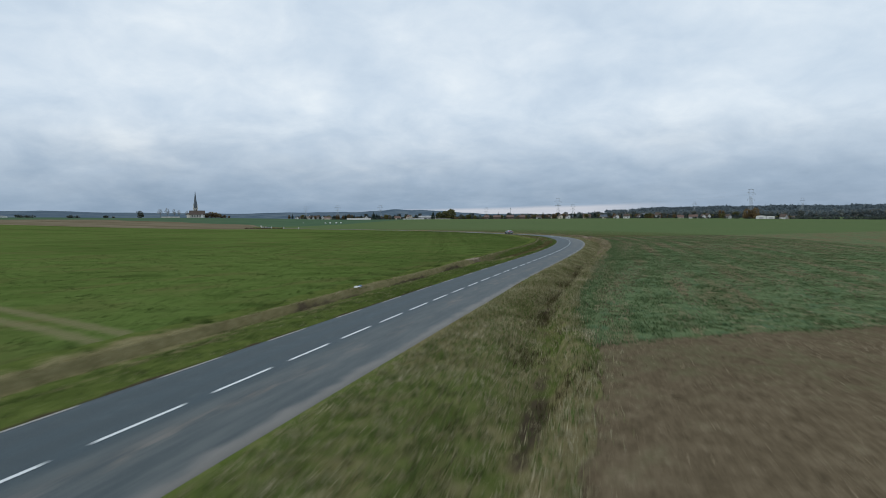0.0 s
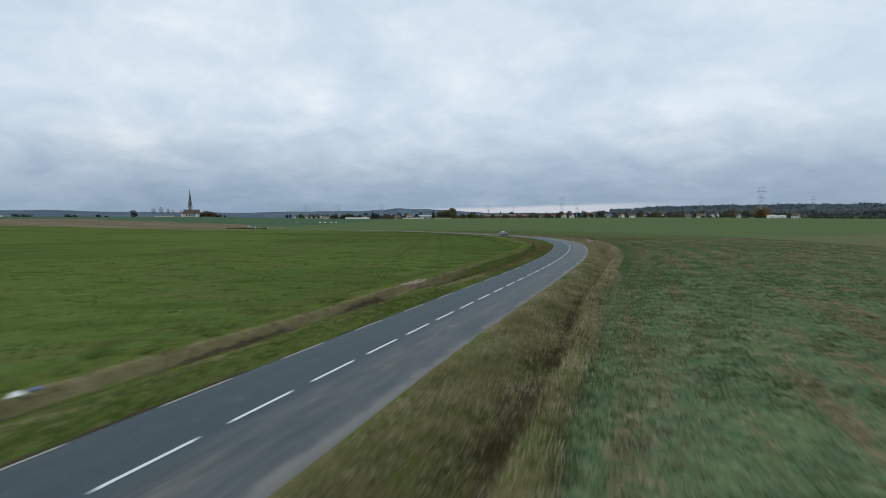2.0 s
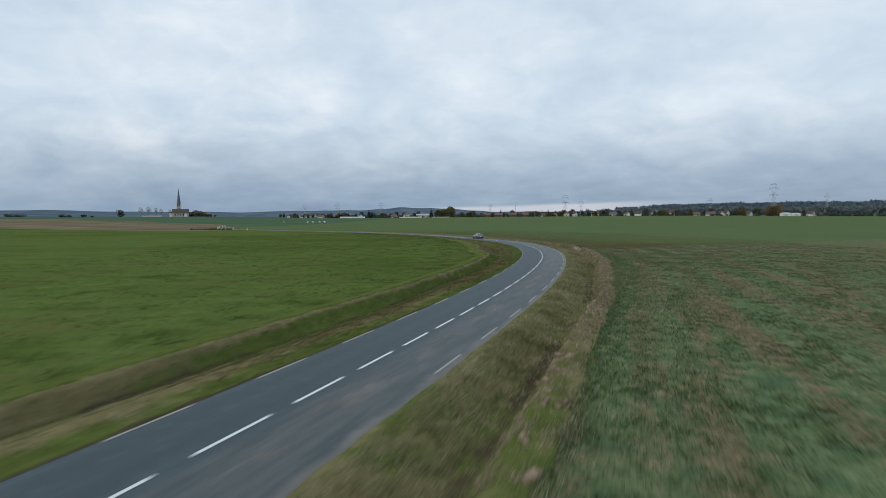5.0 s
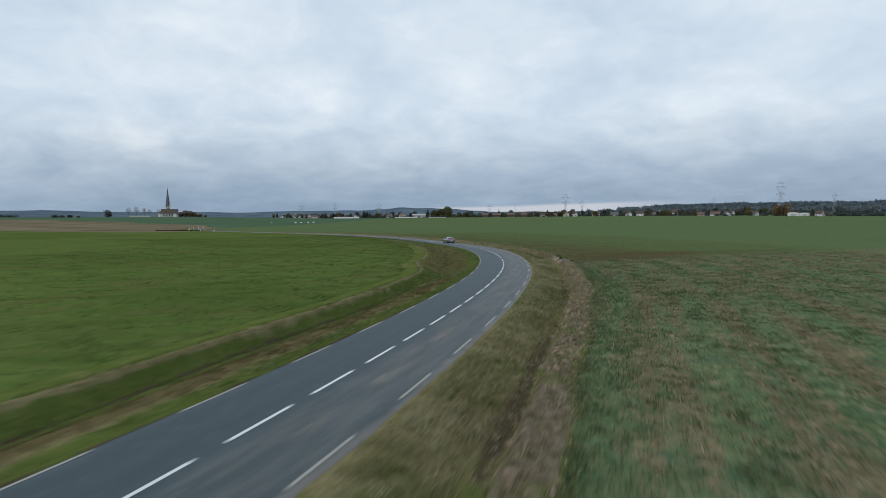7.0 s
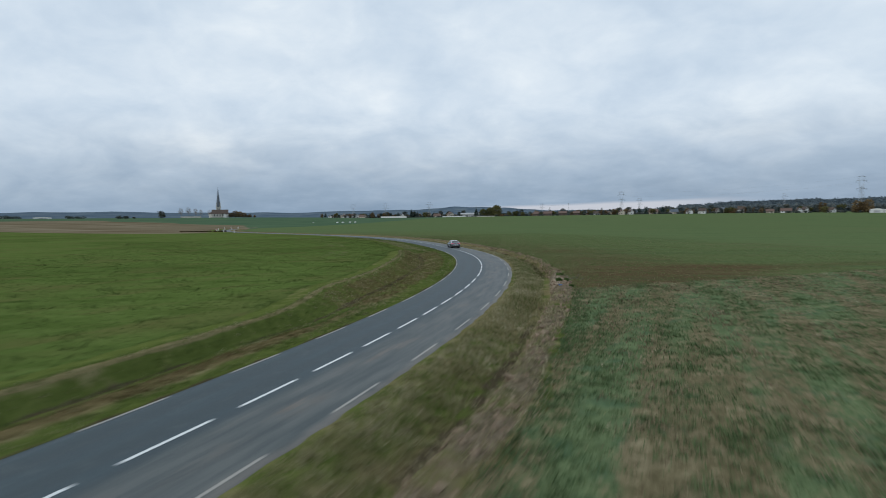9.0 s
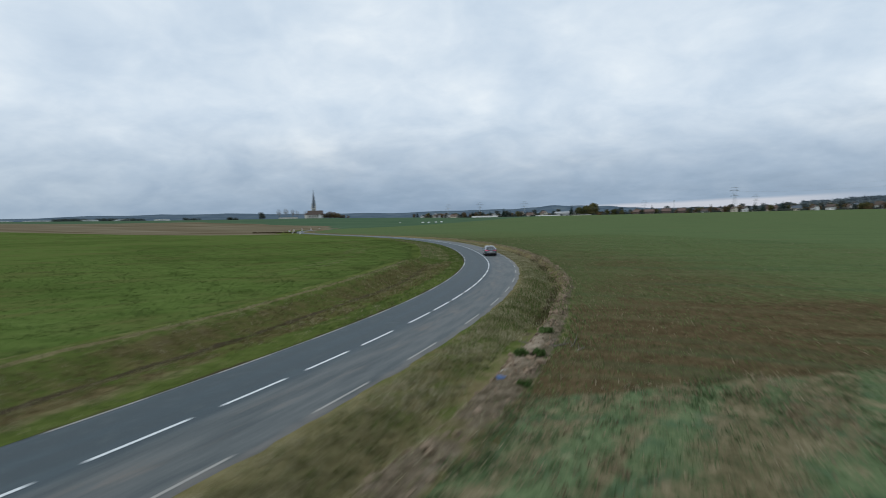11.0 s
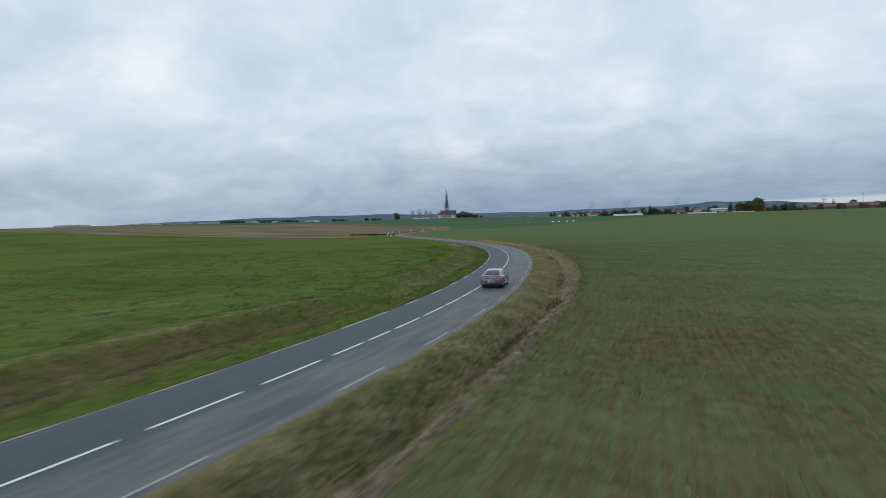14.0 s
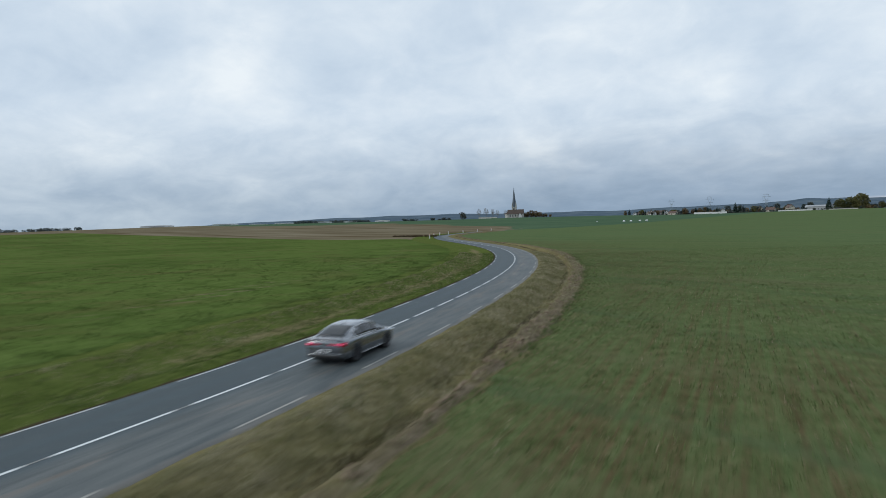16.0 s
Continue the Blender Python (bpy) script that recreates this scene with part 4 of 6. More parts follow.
def ring(profile_, n):
    """A band turned about the x axis."""
    bm = bmesh.new()
    loops = []
    for i in range(n):
        a = 2 * math.pi * i / n
        loops.append([bm.verts.new((x, r * math.cos(a), r * math.sin(a))) for r, x in profile_])
    k = len(profile_)
    for i in range(n):
        a, b = loops[i], loops[(i + 1) % n]
        for j in range(k):
            bm.faces.new((a[j], a[(j + 1) % k], b[(j + 1) % k], b[j])).smooth = True
    bmesh.ops.recalc_face_normals(bm, faces=bm.faces)
    return bm


def hub_mesh():
    bm = bmesh.new()
    beam(bm, (-0.09, 0, 0), (0.09, 0, 0), 0.07, sides=16)
    return bm


def spokes(side):
    bm = ring([(0.238, -0.09), (0.238, 0.095), (0.215, 0.095), (0.215, -0.09)], 32)
    for i in range(10):
        a = 2 * math.pi * i / 10
        beam(bm, (side * 0.085, 0.05 * math.cos(a), 0.05 * math.sin(a)), (side * 0.08, 0.225 * math.cos(a + 0.08), 0.225 * math.sin(a + 0.08)), 0.022, 0.014, 5)
    return bm


def rear_y(x, z):
    """The tail's skin, for lamps and badges."""
    return float(np.interp(abs(x), (0.72, 0.80, 0.845, 0.90), (-2.425, -2.385, -2.32, -2.16))) + 0.05 * max(0.0, (z - 0.93) / 0.1)


def tail_panel(x0, x1, lo, hi, out, n=10):
    rows = []
    for k in np.linspace(0, 1, 4):
        row = []
        for x in np.linspace(x0, x1, n):
            a, b = lo(abs(x)), hi(abs(x))
            z = a + (b - a) * k
            row.append((float(x), rear_y(x, z) - out, float(z)))
        rows.append(row)
    return solid(patch(rows), 0.03)


def build_car(m):
    car = thing("car", "dark grey metallic saloon car on the asphalt road", "car", m)
    part("body", car_body(), CAR_PAINT, car)
    part("cabin", car_cabin(), CAR_PAINT, car, "grey metallic roof and window pillars")
    part("rear_window", screen(-1.93, -1.00, 0.90), CAR_GLASS, car, "dark tinted rear window")
    part("windscreen", screen(0.30, 1.12, 0.88), CAR_GLASS, car, "tinted windscreen")
    for side in (-1, 1):
        part("side_window", side_window(side, -1.42, -0.98, 0.12, 0.66), CAR_GLASS, car, "small tinted quarter window")
        part("side_window", side_window(side, -0.95, -0.18, 0.10, 0.88), CAR_GLASS, car, "tinted rear door window")
        part("side_window", side_window(side, -0.12, 0.70, 0.08, 0.84), CAR_GLASS, car, "tinted front door window")
        rail = [cabin_point(float(y), 0.95 if y < 0.3 else 0.95, side, 0.012) for y in np.linspace(-1.5, 0.75, 24)]
        bm = bmesh.new()
        for a, b in zip(rail, rail[1:]):
            beam(bm, a, b, 0.012, sides=5)
        belt = [cabin_point(float(y), 0.05, side, 0.012) for y in np.linspace(-1.5, 0.9, 24)]
        for a, b in zip(belt, belt[1:]):
            beam(bm, a, b, 0.011, sides=5)
        beam(bm, belt[0], rail[0], 0.011, sides=5)
        part("window_trim", bm, CHROME, car, "chrome strip round the side windows")
        bm = bmesh.new()
        ys = np.linspace(-0.93, 0.98, 16)
        for a, b in zip(ys, ys[1:]):
            beam(bm, (side * HALF_WIDTH(a) * 0.995, a, 0.27), (side * HALF_WIDTH(b) * 0.995, b, 0.27), 0.020, sides=6)
        part("sill_trim", bm, CHROME, car, "chrome strip along the sill")
        mirror = part("door_mirror", box(bmesh.new(), -0.09, -0.06, -0.06, 0.09, 0.07, 0.07, 0.03), CAR_PAINT, car, "", Matrix.Translation((side * 1.01, 0.62, 1.02)))
        part("mirror_foot", beam(bmesh.new(), (-side * 0.14, 0.02, -0.05), (0, 0, -0.03), 0.02), CAR_TRIM, mirror, "black mirror foot")
        for y in (-0.78, 0.12):
            part("door_handle", a_box(-0.012, -0.10, -0.014, 0.012, 0.10, 0.014, bevel=0.008), CHROME, car, "chrome door handle", Matrix.Translation((side * (HALF_WIDTH(y) * 0.985 + 0.008), y, 0.87)))
        for y in (-1.00, -0.14, 0.86):
            part("door_gap", a_box(-0.004, -0.004, 0.0, 0.004, 0.004, 0.58), CAR_TRIM, car, "dark gap at the edge of a door", Matrix.Translation((side * (HALF_WIDTH(y) * 0.998), y, 0.33)))
        lamp = part("tail_lamp", tail_panel(side * 0.17, side * 0.895, lambda x: 0.805 - 0.045 * max(0, (x - 0.40) / 0.5), lambda x: 0.880 + 0.055 * max(0, (x - 0.40) / 0.5), 0.012), TAIL_RED, car, "red tail lamp reaching towards the badge")
        part("light_guide", tail_panel(side * 0.52, side * 0.875, lambda x: 0.835, lambda x: 0.875, 0.018, 6), TAIL_LIT, lamp, "bright lit strip in the lamp")
        part("exhaust_trim", a_box(-0.13, -0.02, -0.035, 0.13, 0.03, 0.035, bevel=0.02), CHROME, car, "chrome exhaust surround", Matrix.Translation((side * 0.58, -2.40, 0.35)))
        part("head_lamp", a_box(-0.17, -0.16, -0.05, 0.17, 0.16, 0.05, bevel=0.04), CHROME, car, "clear head lamp", Matrix.Translation((side * 0.66, 2.2, 0.68)))
        for y in AXLES:
            wheel(car, side * 0.79, y)
            bm = bmesh.new()
            bmesh.ops.create_cone(bm, cap_ends=True, segments=24, radius1=0.37, radius2=0.37, depth=0.34, matrix=Matrix.Translation((side * 0.66, y, 0.335)) @ Matrix.Rotation(math.pi / 2, 4, "Y"))
            part("wheel_arch", bm, CAR_TRIM, car, "black wheel arch lining")
    part("boot_lip", tail_panel(-0.78, 0.78, lambda x: 1.030, lambda x: 1.052, 0.012), CAR_PAINT, car, "short boot spoiler lip")
    part("lip_line", tail_panel(-0.80, 0.80, lambda x: 0.965, lambda x: 0.978, 0.004), CAR_TRIM, car, "thin dark strip under the boot lip")
    part("lamp_panel", tail_panel(-0.168, 0.168, lambda x: 0.805, lambda x: 0.880, 0.010), CAR_TRIM, car, "gloss black panel between the tail lamps")
    part("boot_gap", tail_panel(-0.84, 0.84, lambda x: 0.712, lambda x: 0.724, 0.004), CAR_TRIM, car, "dark gap under the boot lid")
    part("bumper_insert", tail_panel(-0.86, 0.86, lambda x: 0.30, lambda x: 0.44, 0.014), CAR_TRIM, car, "black lower bumper insert")
    part("bumper_trim", tail_panel(-0.88, 0.88, lambda x: 0.445, lambda x: 0.47, 0.022), CHROME, car, "chrome strip across the bumper")
    plate = part("number_plate", a_box(-0.26, -0.008, -0.055, 0.26, 0.008, 0.055, bevel=0.006), PLATE, car, "white number plate with dark bars", Matrix.Translation((0, -2.452, 0.585)))
    part("plate_print", a_box(-0.19, -0.012, -0.028, 0.19, -0.009, 0.028), PLATE_BAR, plate, "plain dark bars of print")
    bm = bmesh.new()
    poly(bm, [(0, -2.455, 0.775), (0.055, -2.45, 0.845), (0, -2.445, 0.915), (-0.055, -2.45, 0.845)])
    part("badge", solid(bm, 0.012), CHROME, car, "plain chrome diamond badge")
    part("antenna_fin", a_box(-0.02, -0.07, 0, 0.02, 0.07, 0.05, bevel=0.015), CAR_PAINT, car, "", Matrix.Translation((0, -0.85, 1.41)))
    part("underbody", a_box(-0.72, -2.2, 0.17, 0.72, 2.2, 0.30, bevel=0.03), CAR_TRIM, car, "black underbody")


def set_car(s, u):
    x, y = on_road(s, u)
    a = float(np.interp(s, RS, RT))
    z = float(profile(np.array([s]))[0]) - 0.018 * abs(u) + 0.004
    tilt = math.degrees(math.atan2(float(profile(np.array([s + 1.4]))[0] - profile(np.array([s - 1.4]))[0]), 2.8))
    build_car(pose(float(x), float(y), z, tilt, 0, -math.degrees(a)))


set_car(245.2, 1.2)


# ---- trees ----
def leaf_cloud(rng, lobes, count, size):
    """Loose leaf clumps, as triangles, scattered through the outer part of some lobes (x, y, z, rx, ry, rz)."""
    lobes = np.array(lobes, float)
    w = lobes[:, 3] * lobes[:, 4] * lobes[:, 5]
    pick = rng.choice(len(lobes), count, p=w / w.sum())
    d = rng.normal(size=(count, 3))
    d /= np.linalg.norm(d, axis=1)[:, None]
    r = rng.uniform(0.45, 1.04, count)[:, None] ** 0.6
    c = lobes[pick, :3] + d * r * lobes[pick, 3:]
    a = rng.normal(size=(count, 3)) * size
    b = rng.normal(size=(count, 3)) * size
    return np.stack([c + a * 0.8, c + b * 0.8, c - (a + b) * 0.6], 1)


def limbs(rng, height, spread_, count, r):
    bm = bmesh.new()
    beam(bm, (0, 0, -0.3), (0.15, 0.1, height * 0.45), r, r * 0.7, 7)
    beam(bm, (0.15, 0.1, height * 0.45), (0, 0.3, height * 0.86), r * 0.7, r * 0.15, 6)
    for i in range(count):
        a = 2 * math.pi * i / count + rng.uniform(-0.4, 0.4)
        z = height * rng.uniform(0.22, 0.6)
        e = spread_ * rng.uniform(0.6, 0.95)
        beam(bm, (0.1, 0.1, z), (e * math.cos(a), e * math.sin(a), z + height * rng.uniform(0.15, 0.32)), r * 0.4, r * 0.08, 5)
    return bm


def broad_tree(seed, name, label, leaf, height=12.0, width=9.0, leaves=420, size=0.5):
    rng = np.random.default_rng(seed)
    t = thing(name, label, "tree")
    part("trunk", limbs(rng, height, width * 0.4, 9, 0.26), BARK, t)
    lobes = [(0, 0, height * 0.56, width * 0.38, width * 0.38, height * 0.37), (0, 0, height * 0.22, width * 0.40, width * 0.40, height * 0.20)]
    for i in range(7):
        a = i * 0.9 + rng.uniform(-0.3, 0.3)
        lobes.append((math.cos(a) * width * 0.27, math.sin(a) * width * 0.27, height * rng.uniform(0.20, 0.78), width * rng.uniform(0.17, 0.26), width * rng.uniform(0.17, 0.26), height * rng.uniform(0.14, 0.21)))
    part("crown", tri_soup("crown", leaf_cloud(rng, lobes, int(leaves * 1.8), size), leaf), None, t)
    return t


def conifer(seed, name, label, height=14.0, width=5.0):
    rng = np.random.default_rng(seed)
    t = thing(name, label, "tree")
    part("trunk", limbs(rng, height, width * 0.25, 5, 0.22), BARK, t)
    lobes = [(rng.uniform(-0.15, 0.15), rng.uniform(-0.15, 0.15), height * (0.14 + 0.80 * k), width * 0.52 * (1 - k) + 0.25, width * 0.52 * (1 - k) + 0.25, height * 0.075) for k in np.linspace(0, 1, 11)]
    part("crown", tri_soup("crown", leaf_cloud(rng, lobes, 700, 0.42), LEAF_DARK), None, t)
    return t


def bare_tree(seed, name, label, height=13.0):
    rng = np.random.default_rng(seed)
    t = thing(name, label, "tree")
    part("trunk", limbs(rng, height, height * 0.25, 14, 0.16), WOOD_GREY, t)
    lobes = [(height * dx, height * dy, height * dz, height * r, height * r, height * r * 1.4) for dx, dy, dz, r in ((0, 0, 0.70, 0.20), (0.13, 0.05, 0.58, 0.14), (-0.14, -0.03, 0.54, 0.13), (0.02, 0.12, 0.48, 0.12))]
    p = leaf_cloud(rng, lobes, 420, 0.42)
    # twigs: long and thin
    mid = p.mean(1, keepdims=True)
    p = mid + (p - mid) * np.array([0.25, 0.25, 1.5])
    part("crown", tri_soup("crown", p, LEAF_GREY), None, t, "fine bare twigs")
    return t


def stand(t, x, y, scale=1.0, turn=0.0, sink=0.0, group=""):
    """Sets a built thing down on the land."""
    t.matrix_world = pose(x, y, land_at(x, y) - sink, 0, 0, turn) @ Matrix.Scale(scale, 4)
    if group:
        tagged(t, group=group)
    return t


def more(t, spots, group, rng):
    tagged(t, group=group)
    for x, y, k in spots:
        copy_thing(t, pose(x, y, land_at(x, y) - 0.1, 0, 0, float(rng.uniform(0, 360))) @ Matrix.Scale(k / t.scale[0], 4))


def plant_trees():
    rng = np.random.default_rng(5)
    russet = stand(broad_tree(11, "russet_tree", "russet autumn tree at the edge of the village", LEAF_RUSSET, 11, 9), -293, 1202, 0.75, 0)
    more(russet, [(-225, 1220, 0.7), (-192, 1176, 1.0), (-172, 1180, 0.95), (92, 1097, 0.9), (206, 1053, 0.9), (225, 1060, 0.95), (305, 1030, 0.8), (340, 1019, 0.8), (369, 987, 0.8), (380, 983, 0.75), (387, 975, 0.7), (469, 905, 1.5), (478, 898, 1.65), (473, 901, 1.3), (360, 995, 0.7), (-183, 1185, 0.8)], "autumn trees of the village", rng)
    tall = stand(broad_tree(12, "brown_tree", "tall narrow brown autumn tree among village houses", LEAF_RUSSET, 14, 5.5, 360, 0.45), 450, 952, 1.05, 40)
    more(tall, [(457, 955, 1.0), (212, 1062, 0.8), (-166, 1190, 0.8)], "autumn trees of the village", rng)
    olive = stand(broad_tree(13, "olive_tree", "large olive green tree turning yellow in autumn", LEAF_OLIVE, 15, 17, 900, 0.6), 28, 1139, 1.35, 10)
    more(olive, [(6, 1139, 0.95), (17, 1146, 1.1), (59, 1099, 0.62), (50, 1109, 0.5), (71, 1098, 0.5), (361, 1012, 0.62), (380, 1026, 0.7), (475, 951, 0.75), (-98, 1181, 0.7), (120, 1100, 0.5), (-60, 1195, 0.6), (330, 1030, 0.6), (430, 962, 0.6), (285, 1050, 0.55), (165, 1080, 0.5)], "green trees of the village", rng)
    dark = stand(conifer(14, "conifer", "dark conifer standing beside village houses", 15, 6.5), -122, 1173, 1.15, 0)
    more(dark, [(-111, 1169, 0.85), (-287, 1204, 0.75), (-177, 1179, 0.8), (-161, 1182, 0.8), (-6, 1138, 1.2), (113, 1086, 0.95), (193, 1086, 0.9), (241, 1046, 0.85), (251, 1044, 0.8), (274, 1039, 0.95), (-116, 1176, 0.95), (62, 1104, 0.9)], "dark conifers of the village", rng)
    shrub = stand(broad_tree(15, "garden_shrub", "dark rounded shrub along the village gardens", LEAF_HAZY_WOOD, 5.5, 7, 260, 0.45), 526, 870, 1.0, 0)
    spots = [(534, 865, 1.0), (547, 858, 0.7)]
    for k in range(46):
        f = k / 45
        spots.append((-265 + 690 * f + float(rng.uniform(-6, 6)), 1215 - 95 * f - 120 * f * f + float(rng.uniform(2, 26)), float(rng.uniform(0.55, 1.15))))
    for k in range(44):
        x = float(rng.uniform(-275, 510))
        spots.append((x, float(np.interp(x, (-285, -74, 183, 259, 341, 407, 452, 513), (1200, 1148, 1058, 1024, 1000, 942, 921, 858))) - float(rng.uniform(5, 9)), float(rng.uniform(0.35, 0.6))))
    more(shrub, spots, "garden shrubs of the village", rng)
    back = [(-250 + 800 * k / 54 + float(rng.uniform(-7, 7)), 1262 - 110 * (k / 54) - 250 * (k / 54) ** 2 + float(rng.uniform(-12, 25)), float(rng.uniform(0.7, 1.25))) for k in range(55)]
    garden = stand(broad_tree(20, "garden_tree", "dull green and brown tree among village gardens", LEAF_HAZY_WOOD, 11, 9, 380, 0.5), -255, 1238, 0.8, 0)
    more(garden, back, "garden trees of the village", rng)
    # trees of every kind between and before the houses
    line = np.array([(-285, 1200), (-74, 1148), (183, 1058), (259, 1024), (341, 1000), (407, 942), (452, 921), (513, 858)], float)
    for tree, count, lo, hi, group in ((russet, 34, 0.4, 0.85, "autumn trees of the village"), (olive, 22, 0.3, 0.6, "green trees of the village"), (garden, 40, 0.45, 0.9, "garden trees of the village"), (dark, 16, 0.45, 0.8, "dark conifers of the village")):
        xs = rng.uniform(-280, 515, count)
        xs = np.where((xs > -50) & (xs < 90), xs + 150, xs)
        more(tree, [(float(x), float(np.interp(x, line[:, 0], line[:, 1]) + rng.choice((8, 14, 22, 34)) + rng.uniform(-4, 4)), float(rng.uniform(lo, hi))) for x in xs], group, rng)
    # round the church and in the open fields
    bare = stand(bare_tree(16, "bare_tree", "leafless pale grey tree beside the churchyard"), -462, 1040, 1.35, 0)
    more(bare, [(-452, 1044, 1.2), (-445, 1047, 1.05), (-472, 1035, 1.25), (-434, 1053, 1.0)], "bare trees by the church", rng)
    red = stand(broad_tree(17, "copper_tree", "broad copper brown tree beside the church", LEAF_RUSSET, 10, 12, 520), -400, 1075, 1.2, 0)
    more(red, [(-394, 1078, 1.1), (-388, 1081, 0.9), (-408, 1074, 0.9), (-380, 1086, 0.6), (-373, 1089, 0.45), (-384, 1084, 0.5)], "copper trees by the church", rng)
    stand(broad_tree(18, "field_tree", "lone round dark tree in open farmland", LEAF_HAZY_WOOD, 13, 13, 700, 0.5), -512, 1048, 1.0, 0)
    low = stand(broad_tree(19, "field_bush", "low dark bush in open farmland", LEAF_HAZY_WOOD, 5, 10, 320, 0.5), -562, 1030, 0.95, 0)
    more(low, [(-551, 1034, 0.6)], "bushes in the open farmland", rng)


plant_trees()


def woods(name, label, seed, spots, height, width, leaves=46, mat=None):
    """Far woodland as one mass of crowns and trunks."""
    rng = np.random.default_rng(seed)
    out = []
    for x, y in spots:
        z = land_at(x, y)
        h, w = height * rng.uniform(0.72, 1.15), width * rng.uniform(0.75, 1.2)
        lobes = [(x, y, z + h * 0.52, w * 0.5, w * 0.5, h * 0.48), (x + w * 0.3, y, z + h * 0.22, w * 0.5, w * 0.5, h * 0.26)]
        out.append(leaf_cloud(rng, lobes, leaves, w * (0.13 if leaves > 40 else 0.2)))
        # trunk
        b = np.array([[x - 0.25, y, z - 0.2], [x + 0.25, y, z - 0.2], [x, y, z + h * 0.4]])
        out.append(b[None])
    me = tri_soup(name, np.concatenate(out), mat or LEAF_HAZY_WOOD)
    tagged(new(name, me), label, "woodland", kind="stuff")


def plant_woods():
    rng = np.random.default_rng(8)

    def belt(n, a0, a1, r0, r1):
        a = np.radians(rng.uniform(a0, a1, n))
        r = rng.uniform(r0, r1, n)
        return [(float(30 + q * math.sin(b)), float(120 + q * math.cos(b))) for q, b in zip(r, a)]

    woods("woodland", "dark mixed woodland behind the village", 31, belt(900, 16, 50, 1330, 1620) + belt(520, 13, 50, 1290, 1340) + belt(240, 6, 17, 1600, 1850), 14.0, 17.0, 90, LEAF_HAZY_FOREST)
    edge = np.array([(-292, 1206), (-74, 1156), (183, 1066), (259, 1032), (341, 1008), (407, 950), (452, 929), (513, 866), (640, 790)], float)

    def along(n, x0, x1, lo, hi):
        xs = rng.uniform(x0, x1, n)
        return [(float(x), float(np.interp(x, edge[:, 0], edge[:, 1]) + rng.uniform(lo, hi))) for x in xs]

    woods("garden_thicket", "dull green garden trees and hedges behind the houses", 34, along(150, -225, 515, 20, 60), 6.5, 9.0, 60)
    woods("autumn_thicket", "low russet brown garden growth between the houses", 35, along(60, -200, 500, 12, 45), 5.0, 7.0, 60, LEAF_RUSSET)
    woods("garden_hedges", "low dull hedges and shrubs before the village houses", 37, along(90, -60, 515, -9, -2) + along(26, -225, -60, -8, 4), 3.0, 6.0, 50)
    woods("field_hedge", "dark uneven hedge along the field's far edge", 36, along(70, 522, 640, -4, 14), 4.5, 6.0, 60)
    woods("hill_woodland", "dark woodland covering a far rise", 33, belt(1000, 15.5, 54, 2700, 4150) + belt(500, 19, 54, 3900, 4180), 17.0, 28.0, 30, LEAF_HAZY_FOREST)
    woods("tree_belt", "distant dark belt of trees and hedges", 32, belt(14, -37.6, -36.4, 1900, 1960) + belt(8, -34.5, -33.2, 1900, 1960) + belt(60, -45.6, -40.6, 1850, 1950) + belt(22, -47.2, -45.2, 1750, 1800) + belt(40, -70, -64, 1650, 1750) + belt(30, -78, -70, 1700, 1800), 7.0, 10.0, 50)


plant_woods()


# ---- buildings ----
def gable_walls(w, l, eave, ridge):
    """Walls with two gables; the ridge runs along y. Sunk a little into the soil."""
    bm = bmesh.new()
    lo = [bm.verts.new(p) for p in ((-w / 2, -l / 2, -0.6), (w / 2, -l / 2, -0.6), (w / 2, l / 2, -0.6), (-w / 2, l / 2, -0.6))]
    hi = [bm.verts.new(p) for p in ((-w / 2, -l / 2, eave), (w / 2, -l / 2, eave), (w / 2, l / 2, eave), (-w / 2, l / 2, eave))]
    p0, p1 = bm.verts.new((0, -l / 2, ridge)), bm.verts.new((0, l / 2, ridge))
    bm.faces.new((lo[0], lo[1], hi[1], p0, hi[0]))
    bm.faces.new((lo[2], lo[3], hi[3], p1, hi[2]))
    bm.faces.new((lo[1], lo[2], hi[2], hi[1]))
    bm.faces.new((lo[3], lo[0], hi[0], hi[3]))
    bm.faces.new(lo[::-1])
    bmesh.ops.recalc_face_normals(bm, faces=bm.faces)
    return bm


def gable_roof(w, l, eave, ridge, over=0.45, thick=0.22):
    bm = bmesh.new()
    slope = (ridge - eave) / (w / 2)
    for side in (-1, 1):
        x = side * (w / 2 + over)
        pts = [(x, -l / 2 - over, eave - slope * over), (x, l / 2 + over, eave - slope * over), (0, l / 2 + over, ridge), (0, -l / 2 - over, ridge)]
        v = [bm.verts.new((px, py, pz + 0.03)) for px, py, pz in pts] + [bm.verts.new((px, py, pz + thick + 0.03)) for px, py, pz in pts]
        for f in ((0, 1, 2, 3), (7, 6, 5, 4), (0, 4, 5, 1), (1, 5, 6, 2), (2, 6, 7, 3), (3, 7, 4, 0)):
            bm.faces.new([v[i] for i in f])
    bmesh.ops.recalc_face_normals(bm, faces=bm.faces)
    return bm


def window_on(house, x, y, z, w, h, along_x):
    """A window with frame, sill and pane set on a wall."""
    m = pose(x, y, z, 0, 0, 0 if along_x else 90)
    win = part("window", a_box(-w / 2, -0.05, -h / 2, w / 2, 0.05, h / 2), WINDOW_DARK, house, "", m)
    part("window_sill", a_box(-w / 2 - 0.1, -0.14, -h / 2 - 0.1, w / 2 + 0.1, 0.14, -h / 2), STONE, win, "pale sill")


